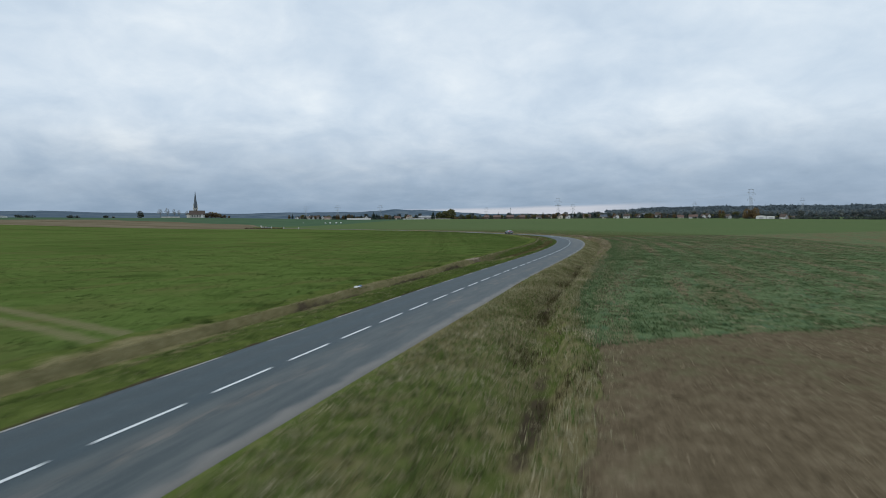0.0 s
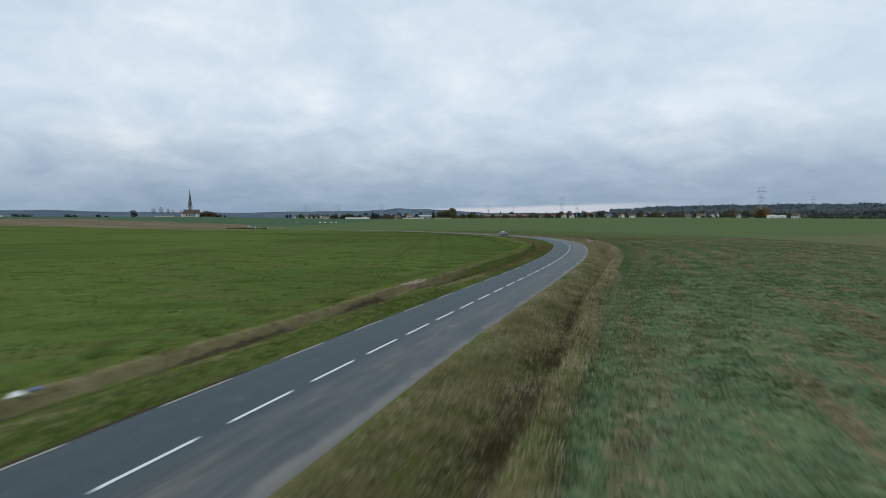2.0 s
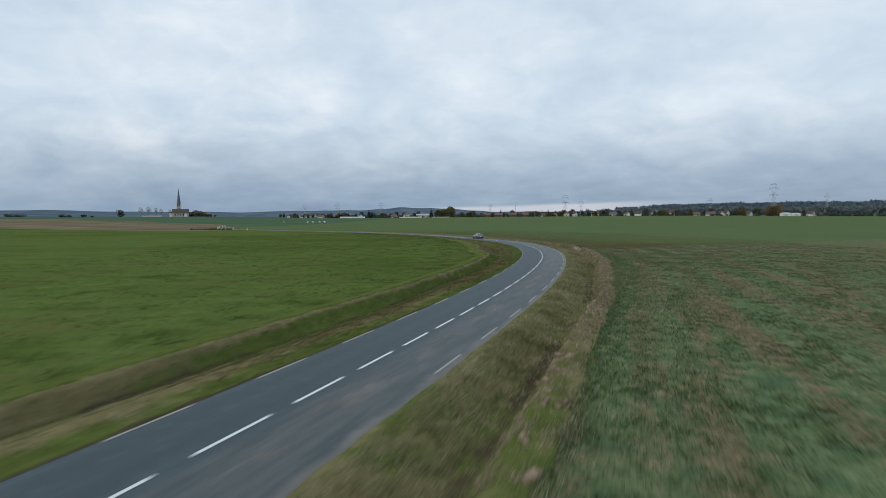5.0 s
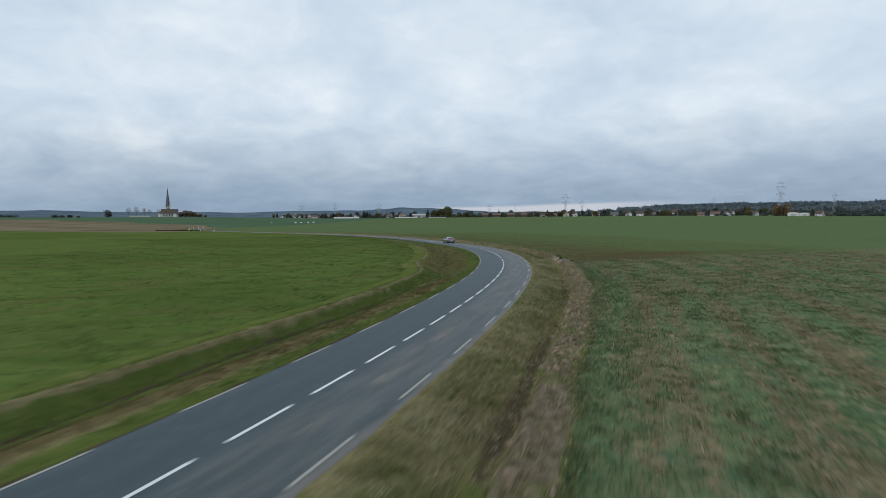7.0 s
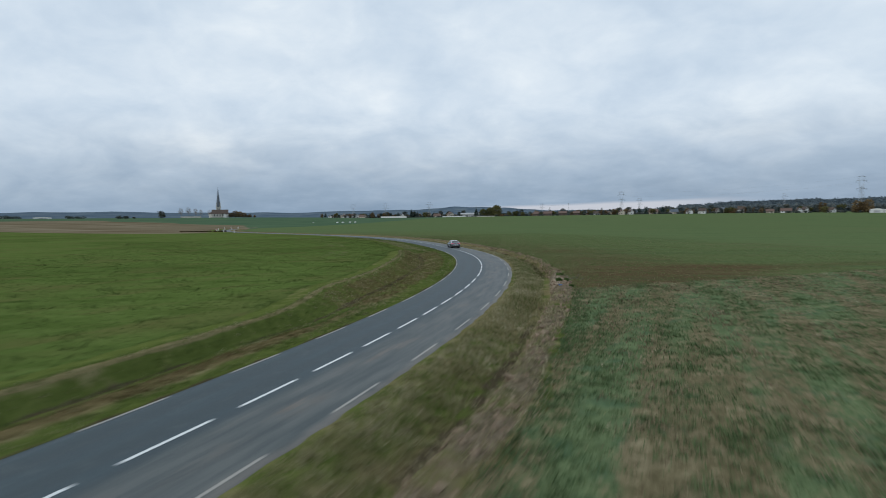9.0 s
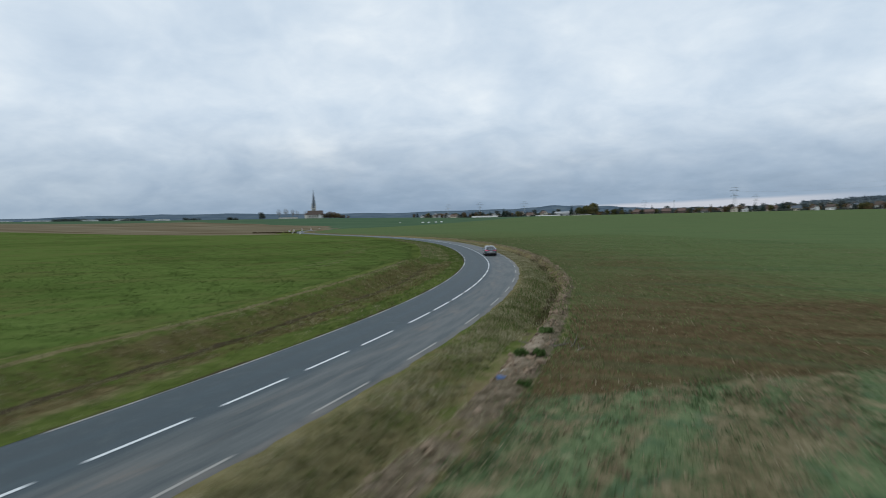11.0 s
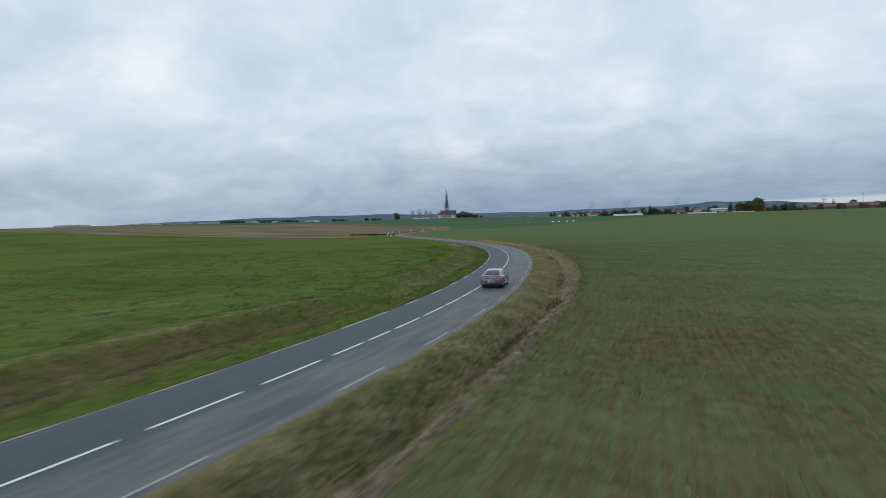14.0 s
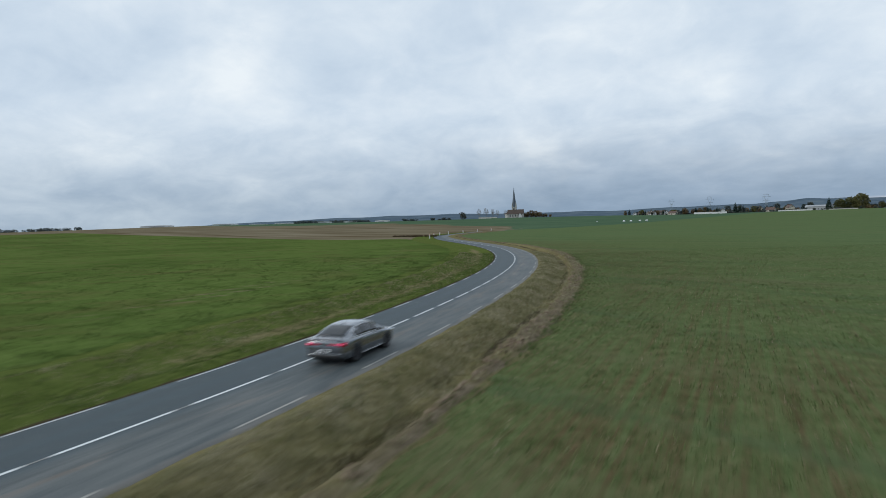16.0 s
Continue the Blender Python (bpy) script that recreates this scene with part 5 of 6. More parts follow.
def house(x, y, turn, w, l, eave, ridge, wall, roof, label, chimneys=1, rows=1, category="house", group="village houses"):
    h = thing("house", label, category, pose(x, y, land_at(x, y), 0, 0, turn), group)
    part("wall", gable_walls(w, l, eave, ridge), wall, h)
    part("roof", gable_roof(w, l, eave, ridge), roof, h)
    n = max(2, int(l / 3.2))
    for side in (-1, 1):
        for k in range(n):
            for r in range(rows):
                if r == 0 and k == n // 2:
                    part("door", a_box(-0.06, -0.5, 0, 0.06, 0.5, 2.1), TILE_BROWN, h, "dark wooden door", Matrix.Translation((side * w / 2, -l / 2 + (k + 0.5) * l / n, 0)))
                else:
                    window_on(h, side * w / 2, -l / 2 + (k + 0.5) * l / n, 1.6 + 2.7 * r, 1.1, 1.3, False)
        window_on(h, -w * 0.2, side * l / 2, 1.6, 1.0, 1.3, True)
        window_on(h, 0.0, side * l / 2, eave + (ridge - eave) * 0.35, 0.9, 1.1, True)
    for c in range(chimneys):
        cy = (l / 2 - 0.5) * (1 if c == 0 else -1)
        part("chimney", a_box(-0.35, cy - 0.45, ridge - 0.7, 0.35, cy + 0.45, ridge + 1.1), TILE_RED, h, "brick chimney")
    return h


def build_village():
    white, cream = "white rendered village house with a brown roof", "cream rendered village house with a red roof"
    # x, y, turn, width, length, eave, ridge, kind
    plots = [(-279, 1206, 20, 7, 9, 3, 6, 0), (-269, 1208, 70, 7, 10, 3, 6, 1), (-257, 1222, 10, 8, 9, 5, 10.5, 0), (-243, 1226, 80, 9, 15, 5, 9, 0), (-235, 1216, 10, 6, 7, 3, 6, 0), (-133, 1146, 15, 7, 7, 4.5, 9, 0), (-74, 1154, 80, 8, 13, 4, 8, 1)]
    plots += [(183, 1067, 75, 8, 12, 3.5, 7, 0), (215, 1041, 10, 8, 9, 5, 9, 1), (228, 1039, 20, 7, 8, 5, 9, 0), (259, 1032, 75, 8, 14, 4.5, 9, 1), (303, 1010, 10, 8, 9, 4, 8, 0), (319, 1005, 60, 8, 11, 4.5, 9, 0), (341, 1008, 10, 7, 8, 4, 8.5, 0)]
    plots += [(390, 958, 70, 7, 11, 3, 6.5, 1), (407, 950, 65, 8, 15, 3.5, 7.5, 2), (420, 945, 5, 7, 8, 4, 8, 0), (428, 946, 20, 7, 8, 4.5, 9.5, 0), (452, 929, 30, 8, 9, 4, 8, 0), (505, 871, 30, 8, 10, 4, 9, 0), (513, 866, 70, 7, 9, 3, 5.5, 0)]
    for x, y, t, w, l, e, r, kind in plots:
        wall, roof, label = ((RENDER_WHITE, TILE_BROWN, white), (RENDER_CREAM, TILE_RED, cream), (RENDER_WHITE, TILE_RED, "long white house with a weathered red roof"))[kind]
        house(x, y, t, w * 0.85, l * 0.85, e * 0.78, r * 0.78, wall, roof, label, 2 if l > 12 else 1, 2 if e > 4.4 else 1)
    # more houses behind and between, half hidden by gardens
    rng = np.random.default_rng(23)
    line = np.array([(-285, 1203), (-74, 1152), (183, 1062), (259, 1028), (341, 1004), (407, 946), (452, 925), (513, 862)], float)
    for x in (-262, -250, -228, -214, -146, -92, -52, 98, 122, 170, 199, 242, 288, 352, 366, 438):
        y = float(np.interp(x, line[:, 0], line[:, 1]) + rng.uniform(6, 34))
        kind = int(rng.integers(0, 3))
        wall, roof, label = ((RENDER_WHITE, TILE_BROWN, white), (RENDER_CREAM, TILE_RED, cream), (RENDER_CREAM, SLATE, "cream rendered village house with a grey slate roof"))[kind]
        eave = float(rng.choice((2.8, 3.2, 5.2)))
        house(float(x), y, float(rng.choice((8, 22, 70, 82)) + rng.uniform(-8, 8)), float(rng.uniform(6.5, 8)), float(rng.uniform(8, 13)), eave, eave + float(rng.uniform(2.6, 3.8)), wall, roof, label, 1, 2 if eave > 5 else 1)
    for x, y, t, l in ((109, 1076, 80, 13), (129, 1044, 82, 12), (149, 1042, 84, 9), (92, 1092, 75, 9)):
        house(x, y, t, 10, l, 3.4, 6.6, TILE_BROWN, TILE_RED, "low farm barn with a rusty red roof", 0, 1, "barn", "farm barns")
    house(-21, 1158, 82, 12, 24, 5.0, 6.8, SHEET_GREY, SHEET_GREY, "grey sheet-clad farm building", 0, 1, "barn", "farm barns")
    house(-5, 1155, 60, 6, 7, 6, 8, RENDER_WHITE, SLATE, "small white annexe beside a farm building", 0, 2)


build_village()


def hall(x, y, turn, w, l, h, label, name="storage_hall", wall=None):
    """A hall with a low arched roof."""
    t = thing(name, label, "hall", pose(x, y, land_at(x, y), 0, 0, turn), "white halls")
    part("wall", a_box(-w / 2, -l / 2, -0.5, w / 2, l / 2, h * 0.62), wall or RENDER_WHITE, t)
    bm = bmesh.new()
    rows = [[(w / 2 * math.cos(a) * 1.02, yy, h * 0.62 + h * 0.38 * math.sin(a)) for a in np.linspace(0, math.pi, 11)] for yy in (-l / 2 - 0.3, l / 2 + 0.3)]
    v = [[bm.verts.new(p) for p in r] for r in rows]
    for i in range(10):
        bm.faces.new((v[0][i], v[0][i + 1], v[1][i + 1], v[1][i]))
    bm.faces.new(v[0])
    bm.faces.new(v[1][::-1])
    bmesh.ops.recalc_face_normals(bm, faces=bm.faces)
    part("roof", bm, PLASTIC_WHITE, t)
    part("sliding_door", a_box(-w * 0.22, -l / 2 - 0.08, 0, w * 0.22, -l / 2, h * 0.5), SHEET_GREY, t, "grey sliding door")


def build_halls():
    hall(482, 890, -25, 13, 18, 4.8, "white storage hall with a low arched roof")
    hall(493, 884, -25, 11, 15, 4.2, "smaller white storage hall beside another")
    # pale sheds far out on the rise
    for x, y, w in ((-1019, 1407, 34), (-1230, 1500, 40), (-1310, 1460, 60), (-1450, 1440, 70), (-1560, 1420, 60), (-1150, 1560, 34), (-1290, 1120, 60), (-1320, 960, 70)):
        hall(x, y, math.degrees(math.atan2(-x, y)) + 0.0, w, 20, 4.0, "long pale shed on a distant rise", "far_shed", RENDER_WHITE)


build_halls()


def long_wall(name, label, a, b, h, mat):
    """A plain wall with a coping and piers."""
    x0, y0, x1, y1 = *a, *b
    n = max(2, int(math.hypot(x1 - x0, y1 - y0) / 6))
    t = thing(name, label, "wall", kind="")
    for i in range(n):
        p, q = [(x0 + (x1 - x0) * k / n, y0 + (y1 - y0) * k / n) for k in (i, i + 1)]
        z = min(land_at(*p), land_at(*q))
        length, turn = math.hypot(q[0] - p[0], q[1] - p[1]), math.degrees(math.atan2(q[1] - p[1], q[0] - p[0]))
        m = pose(p[0], p[1], z, 0, 0, turn)
        seg = part("wall_panel", a_box(0.15, -0.15, -0.6, length - 0.002, 0.15, h), mat, t, "", m)
        part("pier", a_box(-0.2, -0.2, -0.6, 0.15, 0.2, h + 0.15), mat, t, "", m)
        part("coping", a_box(0.16, -0.2, h + 0.004, length - 0.01, 0.2, h + 0.12), STONE, seg, "stone coping")


long_wall("garden_wall", "long white garden wall at the village edge", (-166, 1122), (-120, 1106), 2.6, RENDER_WHITE)
long_wall("field_wall", "low pale wall along village gardens", (-62, 1130), (-22, 1118), 1.6, RENDER_WHITE)
long_wall("yard_wall", "low pale wall in front of trees", (-4, 1112), (26, 1101), 1.0, STONE)
long_wall("churchyard_wall", "low pale stone churchyard wall", (-462, 1018), (-436, 1030), 2.0, STONE)


def arched_window(parent, m, w, h):
    bm = bmesh.new()
    pts = [(-w / 2, 0, 0), (w / 2, 0, 0), (w / 2, 0, h * 0.65)] + [(w / 2 * math.cos(a), 0, h * 0.65 + h * 0.35 * math.sin(a)) for a in np.linspace(0.3, math.pi - 0.3, 6)] + [(-w / 2, 0, h * 0.65)]
    poly(bm, pts)
    part("window", solid(bm, 0.12), WINDOW_DARK, parent, "", m)


def build_church(x, y, turn):
    c = thing("church", "pale stone church with a brown roof and tall slate spire", "church", pose(x, y, land_at(x, y) - 0.3, 0, 0, turn) @ Matrix.Scale(0.95, 4))
    nave = part("nave", gable_walls(11.5, 26, 6.8, 13.5), STONE, c, "pale stone nave")
    part("nave_roof", gable_roof(11.5, 26, 6.8, 13.5, 0.5, 0.3), TILE_BROWN, c, "brown tiled roof")
    aisle = part("porch", gable_walls(5, 7, 4.5, 7.5), RENDER_WHITE, c, "pale side porch", pose(-7.6, -8, 0, 0, 0, 90))
    part("porch_roof", gable_roof(5, 7, 4.5, 7.5, 0.3, 0.2), TILE_BROWN, aisle, "brown tiled porch roof")
    tower = part("tower", a_box(-3.6, -3.6, -0.6, 3.6, 3.6, 17.5, bevel=0.08), STONE, c, "square stone bell tower", pose(3.5, 2.5, 0))
    for a in range(4):
        for k in (-1.3, 1.3):
            arched_window(tower, pose(0, 0, 0, 0, 0, 90 * a) @ pose(k, -3.66, 12.2), 1.3, 4.2)
    part("cornice", a_box(-3.95, -3.95, 17.5, 3.95, 3.95, 18.1), STONE, tower, "stone cornice")
    bm = bmesh.new()
    bmesh.ops.create_cone(bm, cap_ends=True, segments=8, radius1=3.7, radius2=0.06, depth=32.5, matrix=Matrix.Translation((3.5, 2.5, 18.1 + 16.25)))
    spire = part("spire", bm, SLATE, c, "tall grey slate spire")
    part("cross", beam(beam(bmesh.new(), (3.5, 2.5, 50.3), (3.5, 2.5, 52.4), 0.07), (3.5, 1.9, 51.7), (3.5, 3.1, 51.7), 0.06), IRON_DARK, spire, "iron cross")
    for sx, sy in ((-1, -1), (-1, 1), (1, -1), (1, 1)):
        bm = bmesh.new()
        bmesh.ops.create_cone(bm, cap_ends=True, segments=8, radius1=0.95, radius2=0.05, depth=8.5, matrix=Matrix.Translation((3.5 + sx * 3.1, 2.5 + sy * 3.1, 18.1 + 4.25)))
        part("pinnacle", bm, STONE, c, "stone pinnacle")
    for side in (-1, 1):
        for k in range(5):
            yy = -9.0 + 4.4 * k
            arched_window(nave, pose(side * 5.8, yy, 2.2, 0, 0, 90), 1.3, 3.8)
            part("buttress", a_box(-0.5, -0.45, -0.5, 0.5, 0.45, 5.6), STONE, nave, "", Matrix.Translation((side * 6.1, yy + 2.2, 0)))
    apse = bmesh.new()
    bmesh.ops.create_cone(apse, cap_ends=True, segments=10, radius1=4.8, radius2=4.8, depth=7.0, matrix=Matrix.Translation((0, 13.0, 3.0)))
    part("apse", apse, STONE, c, "rounded stone apse")
    top = bmesh.new()
    bmesh.ops.create_cone(top, cap_ends=True, segments=10, radius1=5.1, radius2=0.3, depth=4.4, matrix=Matrix.Translation((0, 13.0, 8.7)))
    part("apse_roof", top, TILE_BROWN, c, "brown conical roof")


build_church(-418, 1058, 114)


# ---- pylons ----
def build_pylon():
    t = thing("pylon", "tall grey steel lattice electricity pylon beyond the village", "pylon")

    def square(z, r):
        return [(sx * r, sy * r, z) for sx, sy in ((-1, -1), (1, -1), (1, 1), (-1, 1))]

    levels = [(0, 4.2), (8, 3.2), (16, 2.3), (23, 1.6), (28, 1.2)]
    bm = bmesh.new()
    for (z0, r0), (z1, r1) in zip(levels, levels[1:]):
        a, b = square(z0, r0), square(z1, r1)
        for i in range(4):
            beam(bm, a[i], b[i], 0.11, 0.10, 4)
            beam(bm, a[i], b[(i + 1) % 4], 0.055, 0.055, 4)
            beam(bm, a[(i + 1) % 4], b[i], 0.055, 0.055, 4)
            beam(bm, b[i], b[(i + 1) % 4], 0.055, 0.055, 4)
    part("lattice_tower", bm, STEEL, t)
    bm = bmesh.new()
    for sy in (-1, 1):
        for sx in (-1, 1):
            beam(bm, (sx * 1.2, sy * 1.0, 28), (sx * 5.0, sy * 0.8, 37), 0.12, 0.11, 4)
            beam(bm, (sx * 5.0, sy * 0.8, 37), (sx * 4.2, sy * 0.6, 42), 0.11, 0.09, 4)
            beam(bm, (0, sy * 1.0, 28), (sx * 3.4, sy * 0.8, 33), 0.1, 0.1, 4)
    part("fork", bm, STEEL, t)
    for z, w in ((28, 8.5), (37, 9.5), (42, 6.5)):
        bm = bmesh.new()
        for sy in (-1, 1):
            beam(bm, (-w, 0, z), (w, 0, z), 0.14, 0.14, 4)
            beam(bm, (-w, 0, z), (0, sy * 1.0, z + 1.3), 0.1, 0.1, 4)
            beam(bm, (w, 0, z), (0, sy * 1.0, z + 1.3), 0.1, 0.1, 4)
        part("cross_arm", bm, STEEL, t)
        for sx in (-1, 1):
            if z < 42:
                part("insulator", beam(bmesh.new(), (sx * w * 0.94, 0, z), (sx * w * 0.94, 0, z - 2.4), 0.14, 0.14, 6), SLATE, t, "hanging insulator string")
    return t


def plant_pylons():
    t = stand(build_pylon(), 494, 942, 1.06, 25, group="pylons of a power line")
    for x, y, k in ((278, 1376, 1.1), (131, 1596, 0.75), (354, 1564, 0.9), (574, 1336, 0.85), (-168, 1787, 1.0), (-308, 1866, 1.0), (-424, 1943, 0.95), (720, 1180, 0.9)):
        copy_thing(t, pose(x, y, land_at(x, y) - 0.2, 0, 0, 30) @ Matrix.Scale(k / t.scale[0], 4))
    spots = [(494, 942, 1.06), (278, 1376, 1.1), (131, 1596, 0.75)]
    for (x0, y0, k0), (x1, y1, k1) in zip(spots, spots[1:]):
        for side in (-1, 0, 1):
            bm = bmesh.new()
            ends = [Vector((x + side * 8.0 * k, y, land_at(x, y) + (35.0 if side else 42.0) * k)) for x, y, k in ((x0, y0, k0), (x1, y1, k1))]
            pts = [ends[0].lerp(ends[1], f) - Vector((0, 0, 26 * f * (1 - f))) for f in np.linspace(0, 1, 15)]
            for a, b in zip(pts, pts[1:]):
                beam(bm, a, b, 0.03, 0.03, 4)
            cable = new("power_cable", bpy.data.meshes.new("power_cable"))
            bm.to_mesh(cable.data)
            bm.free()
            cable.data.materials.append(STEEL)
            tagged(cable, "thin sagging power cable hung between two pylons", "cable", "cables of a power line")
    m = thing("mast", "thin dark radio mast above the village", "mast", pose(189, 1541, land_at(189, 1541)))
    part("pole", beam(bmesh.new(), (0, 0, -1), (0, 0, 30), 0.6, 0.25, 8), STEEL, m)
    part("antenna", a_box(-0.9, -0.3, 26, 0.9, 0.3, 29), STEEL, m, "antenna panel")


plant_pylons()


# ---- things beside the road ----
def build_posts():
    """White marker posts on the outer side of the far bend."""
    spots = [(452, -5.0), (476, -4.8), (503, -4.6), (521, -4.6), (540, -4.6), (568, -4.6), (598, -4.6), (632, -4.6)]
    first = None
    for s, u in spots:
        x, y = (float(v) for v in on_road(s, u))
        m = pose(x, y, land_at(x, y) - 0.05, 0, 0, -math.degrees(float(np.interp(s, RS, RT))))
        if first:
            copy_thing(first, m)
            continue
        first = thing("marker_post", "white plastic road marker post in the grass", "post", m, "marker posts along the bend")
        bm = bmesh.new()
        v = [(-0.25, -0.10, -0.3), (0.25, -0.10, -0.3), (0.25, 0.10, -0.3), (-0.25, 0.10, -0.3)]
        w = [(-0.21, -0.08, 1.40), (0.21, -0.08, 1.27), (0.21, 0.08, 1.27), (-0.21, 0.08, 1.40)]
        a, b = [bm.verts.new(p) for p in v], [bm.verts.new(p) for p in w]
        for i in range(4):
            bm.faces.new((a[i], a[(i + 1) % 4], b[(i + 1) % 4], b[i]))
        bm.faces.new(b)
        bm.faces.new(a[::-1])
        bmesh.ops.recalc_face_normals(bm, faces=bm.faces)
        part("post_body", bm, PLASTIC_WHITE, first)
        part("reflector", a_box(-0.225, -0.105, 0.95, 0.225, 0.105, 1.10), PLASTIC_RED, first, "red reflector band")


build_posts()


def build_bales():
    rng = np.random.default_rng(3)
    for i, (x, y) in enumerate([(-137, 756), (-131.5, 758), (-124, 759.5), (-118.5, 761), (-168, 770)]):
        b = thing("wrapped_bale", "white plastic-wrapped bale lying in a green field", "bale", pose(x, y, land_at(x, y), 0, 0, float(rng.uniform(-15, 15))), "wrapped bales")
        bm = bmesh.new()
        k = 0.6 if i == 4 else 1.0
        bmesh.ops.create_cone(bm, cap_ends=True, segments=20, radius1=0.65 * k, radius2=0.65 * k, depth=2.0 * k, matrix=Matrix.Translation((0, 0, 0.62 * k)) @ Matrix.Rotation(math.pi / 2, 4, "Y"))
        bmesh.ops.bevel(bm, geom=[e for e in bm.edges if e.is_manifold and e.calc_face_angle(0) > 1.2], offset=0.12, segments=2, affect="EDGES")
        part("wrapping", bm, WRAP, b)
        part("end_fold", beam(bmesh.new(), (0.99 * k, 0, 0.62 * k), (1.04 * k, 0, 0.62 * k), 0.30 * k, 0.3 * k, 12), SHEET_GREY, b, "gathered end of the wrap")


build_bales()


def hedge(name, label, a, b, n, h, seed, mat):
    rng = np.random.default_rng(seed)
    out = []
    for i in range(n):
        f = i / (n - 1)
        x, y = a[0] + (b[0] - a[0]) * f + rng.uniform(-0.8, 0.8), a[1] + (b[1] - a[1]) * f + rng.uniform(-0.8, 0.8)
        z = land_at(x, y)
        out.append(leaf_cloud(rng, [(x, y, z + h * 0.40, min(1.3, h), min(1.3, h), h * rng.uniform(0.35, 0.62))], 110, 0.10 + 0.07 * h))
    tagged(new(name, tri_soup(name, np.concatenate(out), mat)), label, "hedge", kind="stuff")


HEDGE_RED = leaf_material("dull_red_brown_scrub", [(0.0, (0.070, 0.058, 0.034)), (0.6, (0.115, 0.085, 0.050)), (1.0, (0.170, 0.125, 0.070))])
hedge("roadside_scrub", "dark reddish brown scrub at the meadow's end", (-136, 440), (-107, 436), 30, 0.75, 41, HEDGE_RED)


def weed_clump(s, u, w, h, seed):
    rng = np.random.default_rng(seed)
    x, y = (float(v) for v in on_road(s, u))
    z = float(profile(np.array([s]))[0] + section(np.array([s]), np.array([u]))[0])
    p = leaf_cloud(rng, [(0, 0, h * 0.4, w, w, h * 0.6), (w * 0.7, 0.2 * w, h * 0.3, w * 0.6, w * 0.6, h * 0.4)], 260, 0.055)
    ob = new("weed_clump", tri_soup("weed_clump", p, WEED))
    ob.location = (x, y, z)
    tagged(ob, "dark green leafy weeds growing in the ditch", "weeds", "weeds by the field crossing")


WEED = leaf_material("weed_leaves", [(0.0, (0.056, 0.095, 0.031)), (0.6, (0.092, 0.146, 0.048)), (1.0, (0.147, 0.203, 0.073))])
for k, (s, u, w, h) in enumerate(((180.4, 7.5, 0.30, 0.26), (176.5, 7.9, 0.20, 0.20), (176.2, 7.3, 0.24, 0.22), (172.6, 8.2, 0.17, 0.15))):
    weed_clump(s, u, w, h, 70 + k)


def build_debris():
    """A heap of dead branches on a bare crossing, some rubbish, and things lying in the grass."""
    rng = np.random.default_rng(9)
    x, y = (float(v) for v in on_road(178.3, 8.0))
    z = land_at(x, y)
    for i in range(9):
        a, e = rng.uniform(0, 2 * math.pi), rng.uniform(0.05, 0.4)
        px, py = x + rng.uniform(-0.9, 0.9), y + rng.uniform(-0.9, 0.9)
        l = rng.uniform(0.45, 0.95)
        b = thing("branch", "grey dead branch lying on a bare field crossing", "branch", pose(px, py, z + 0.05), "branches on the heap")
        tip = Vector((math.cos(a) * math.cos(e) * l, math.sin(a) * math.cos(e) * l, math.sin(e) * l))
        part("stem", beam(bmesh.new(), (0, 0, -0.12), tip, 0.035, 0.015, 6), WOOD_GREY, b)
        part("twig", beam(bmesh.new(), tip * 0.6, tip * 0.6 + Vector((rng.uniform(-0.2, 0.2), rng.uniform(-0.2, 0.2), 0.2)), 0.015, 0.006, 5), WOOD_GREY, b)
    for i in range(7):
        px, py = x + rng.uniform(-1.4, 0.8), y + rng.uniform(-2.2, 1.0)
        k = rng.uniform(0.05, 0.11)
        bm = bmesh.new()
        bmesh.ops.create_icosphere(bm, subdivisions=2, radius=k)
        for v in bm.verts:
            v.co *= 1 + 0.35 * noise.noise(v.co * 4 + Vector((i, 0, 0)))
            v.co.z *= 0.7
        st = new("stone", bpy.data.meshes.new("stone"))
        bm.to_mesh(st.data)
        bm.free()
        st.data.materials.append(CLOD)
        st.location = (px, py, land_at(px, py) + k * 0.25)
        tagged(st, "tan stone lying on bare soil", "stone", "stones by the field crossing")
    for s, u, w, mat, label in ((173.9, 7.3, 0.13, PLASTIC_WHITE, "crumpled white plastic sheet in the ditch"), (173.1, 7.4, 0.12, PLASTIC_BLUE, "crumpled blue plastic sheet in the ditch"), (43.3, -7.3, 0.22, PLASTIC_WHITE, "white plastic sack lying on the verge's crest"), (43.9, -7.4, 0.18, PLASTIC_BLUE, "blue plastic sack lying on the verge's crest")):
        px, py = (float(v) for v in on_road(s, u))
        bm = bmesh.new()
        bmesh.ops.create_icosphere(bm, subdivisions=3, radius=w)
        for v in bm.verts:
            v.co *= 1 + 0.9 * noise.noise(v.co * (0.9 / w) + Vector((s, u, 0)))
            v.co.z *= 0.45
        ob = new("plastic_sheet", bpy.data.meshes.new("plastic_sheet"))
        bm.to_mesh(ob.data)
        bm.free()
        ob.data.materials.append(mat)
        base = float(profile(np.array([s]))[0] + section(np.array([s]), np.array([u]))[0])
        ob.location = (px, py, base + w * 0.2)
        tagged(ob, label, "litter")


build_debris()


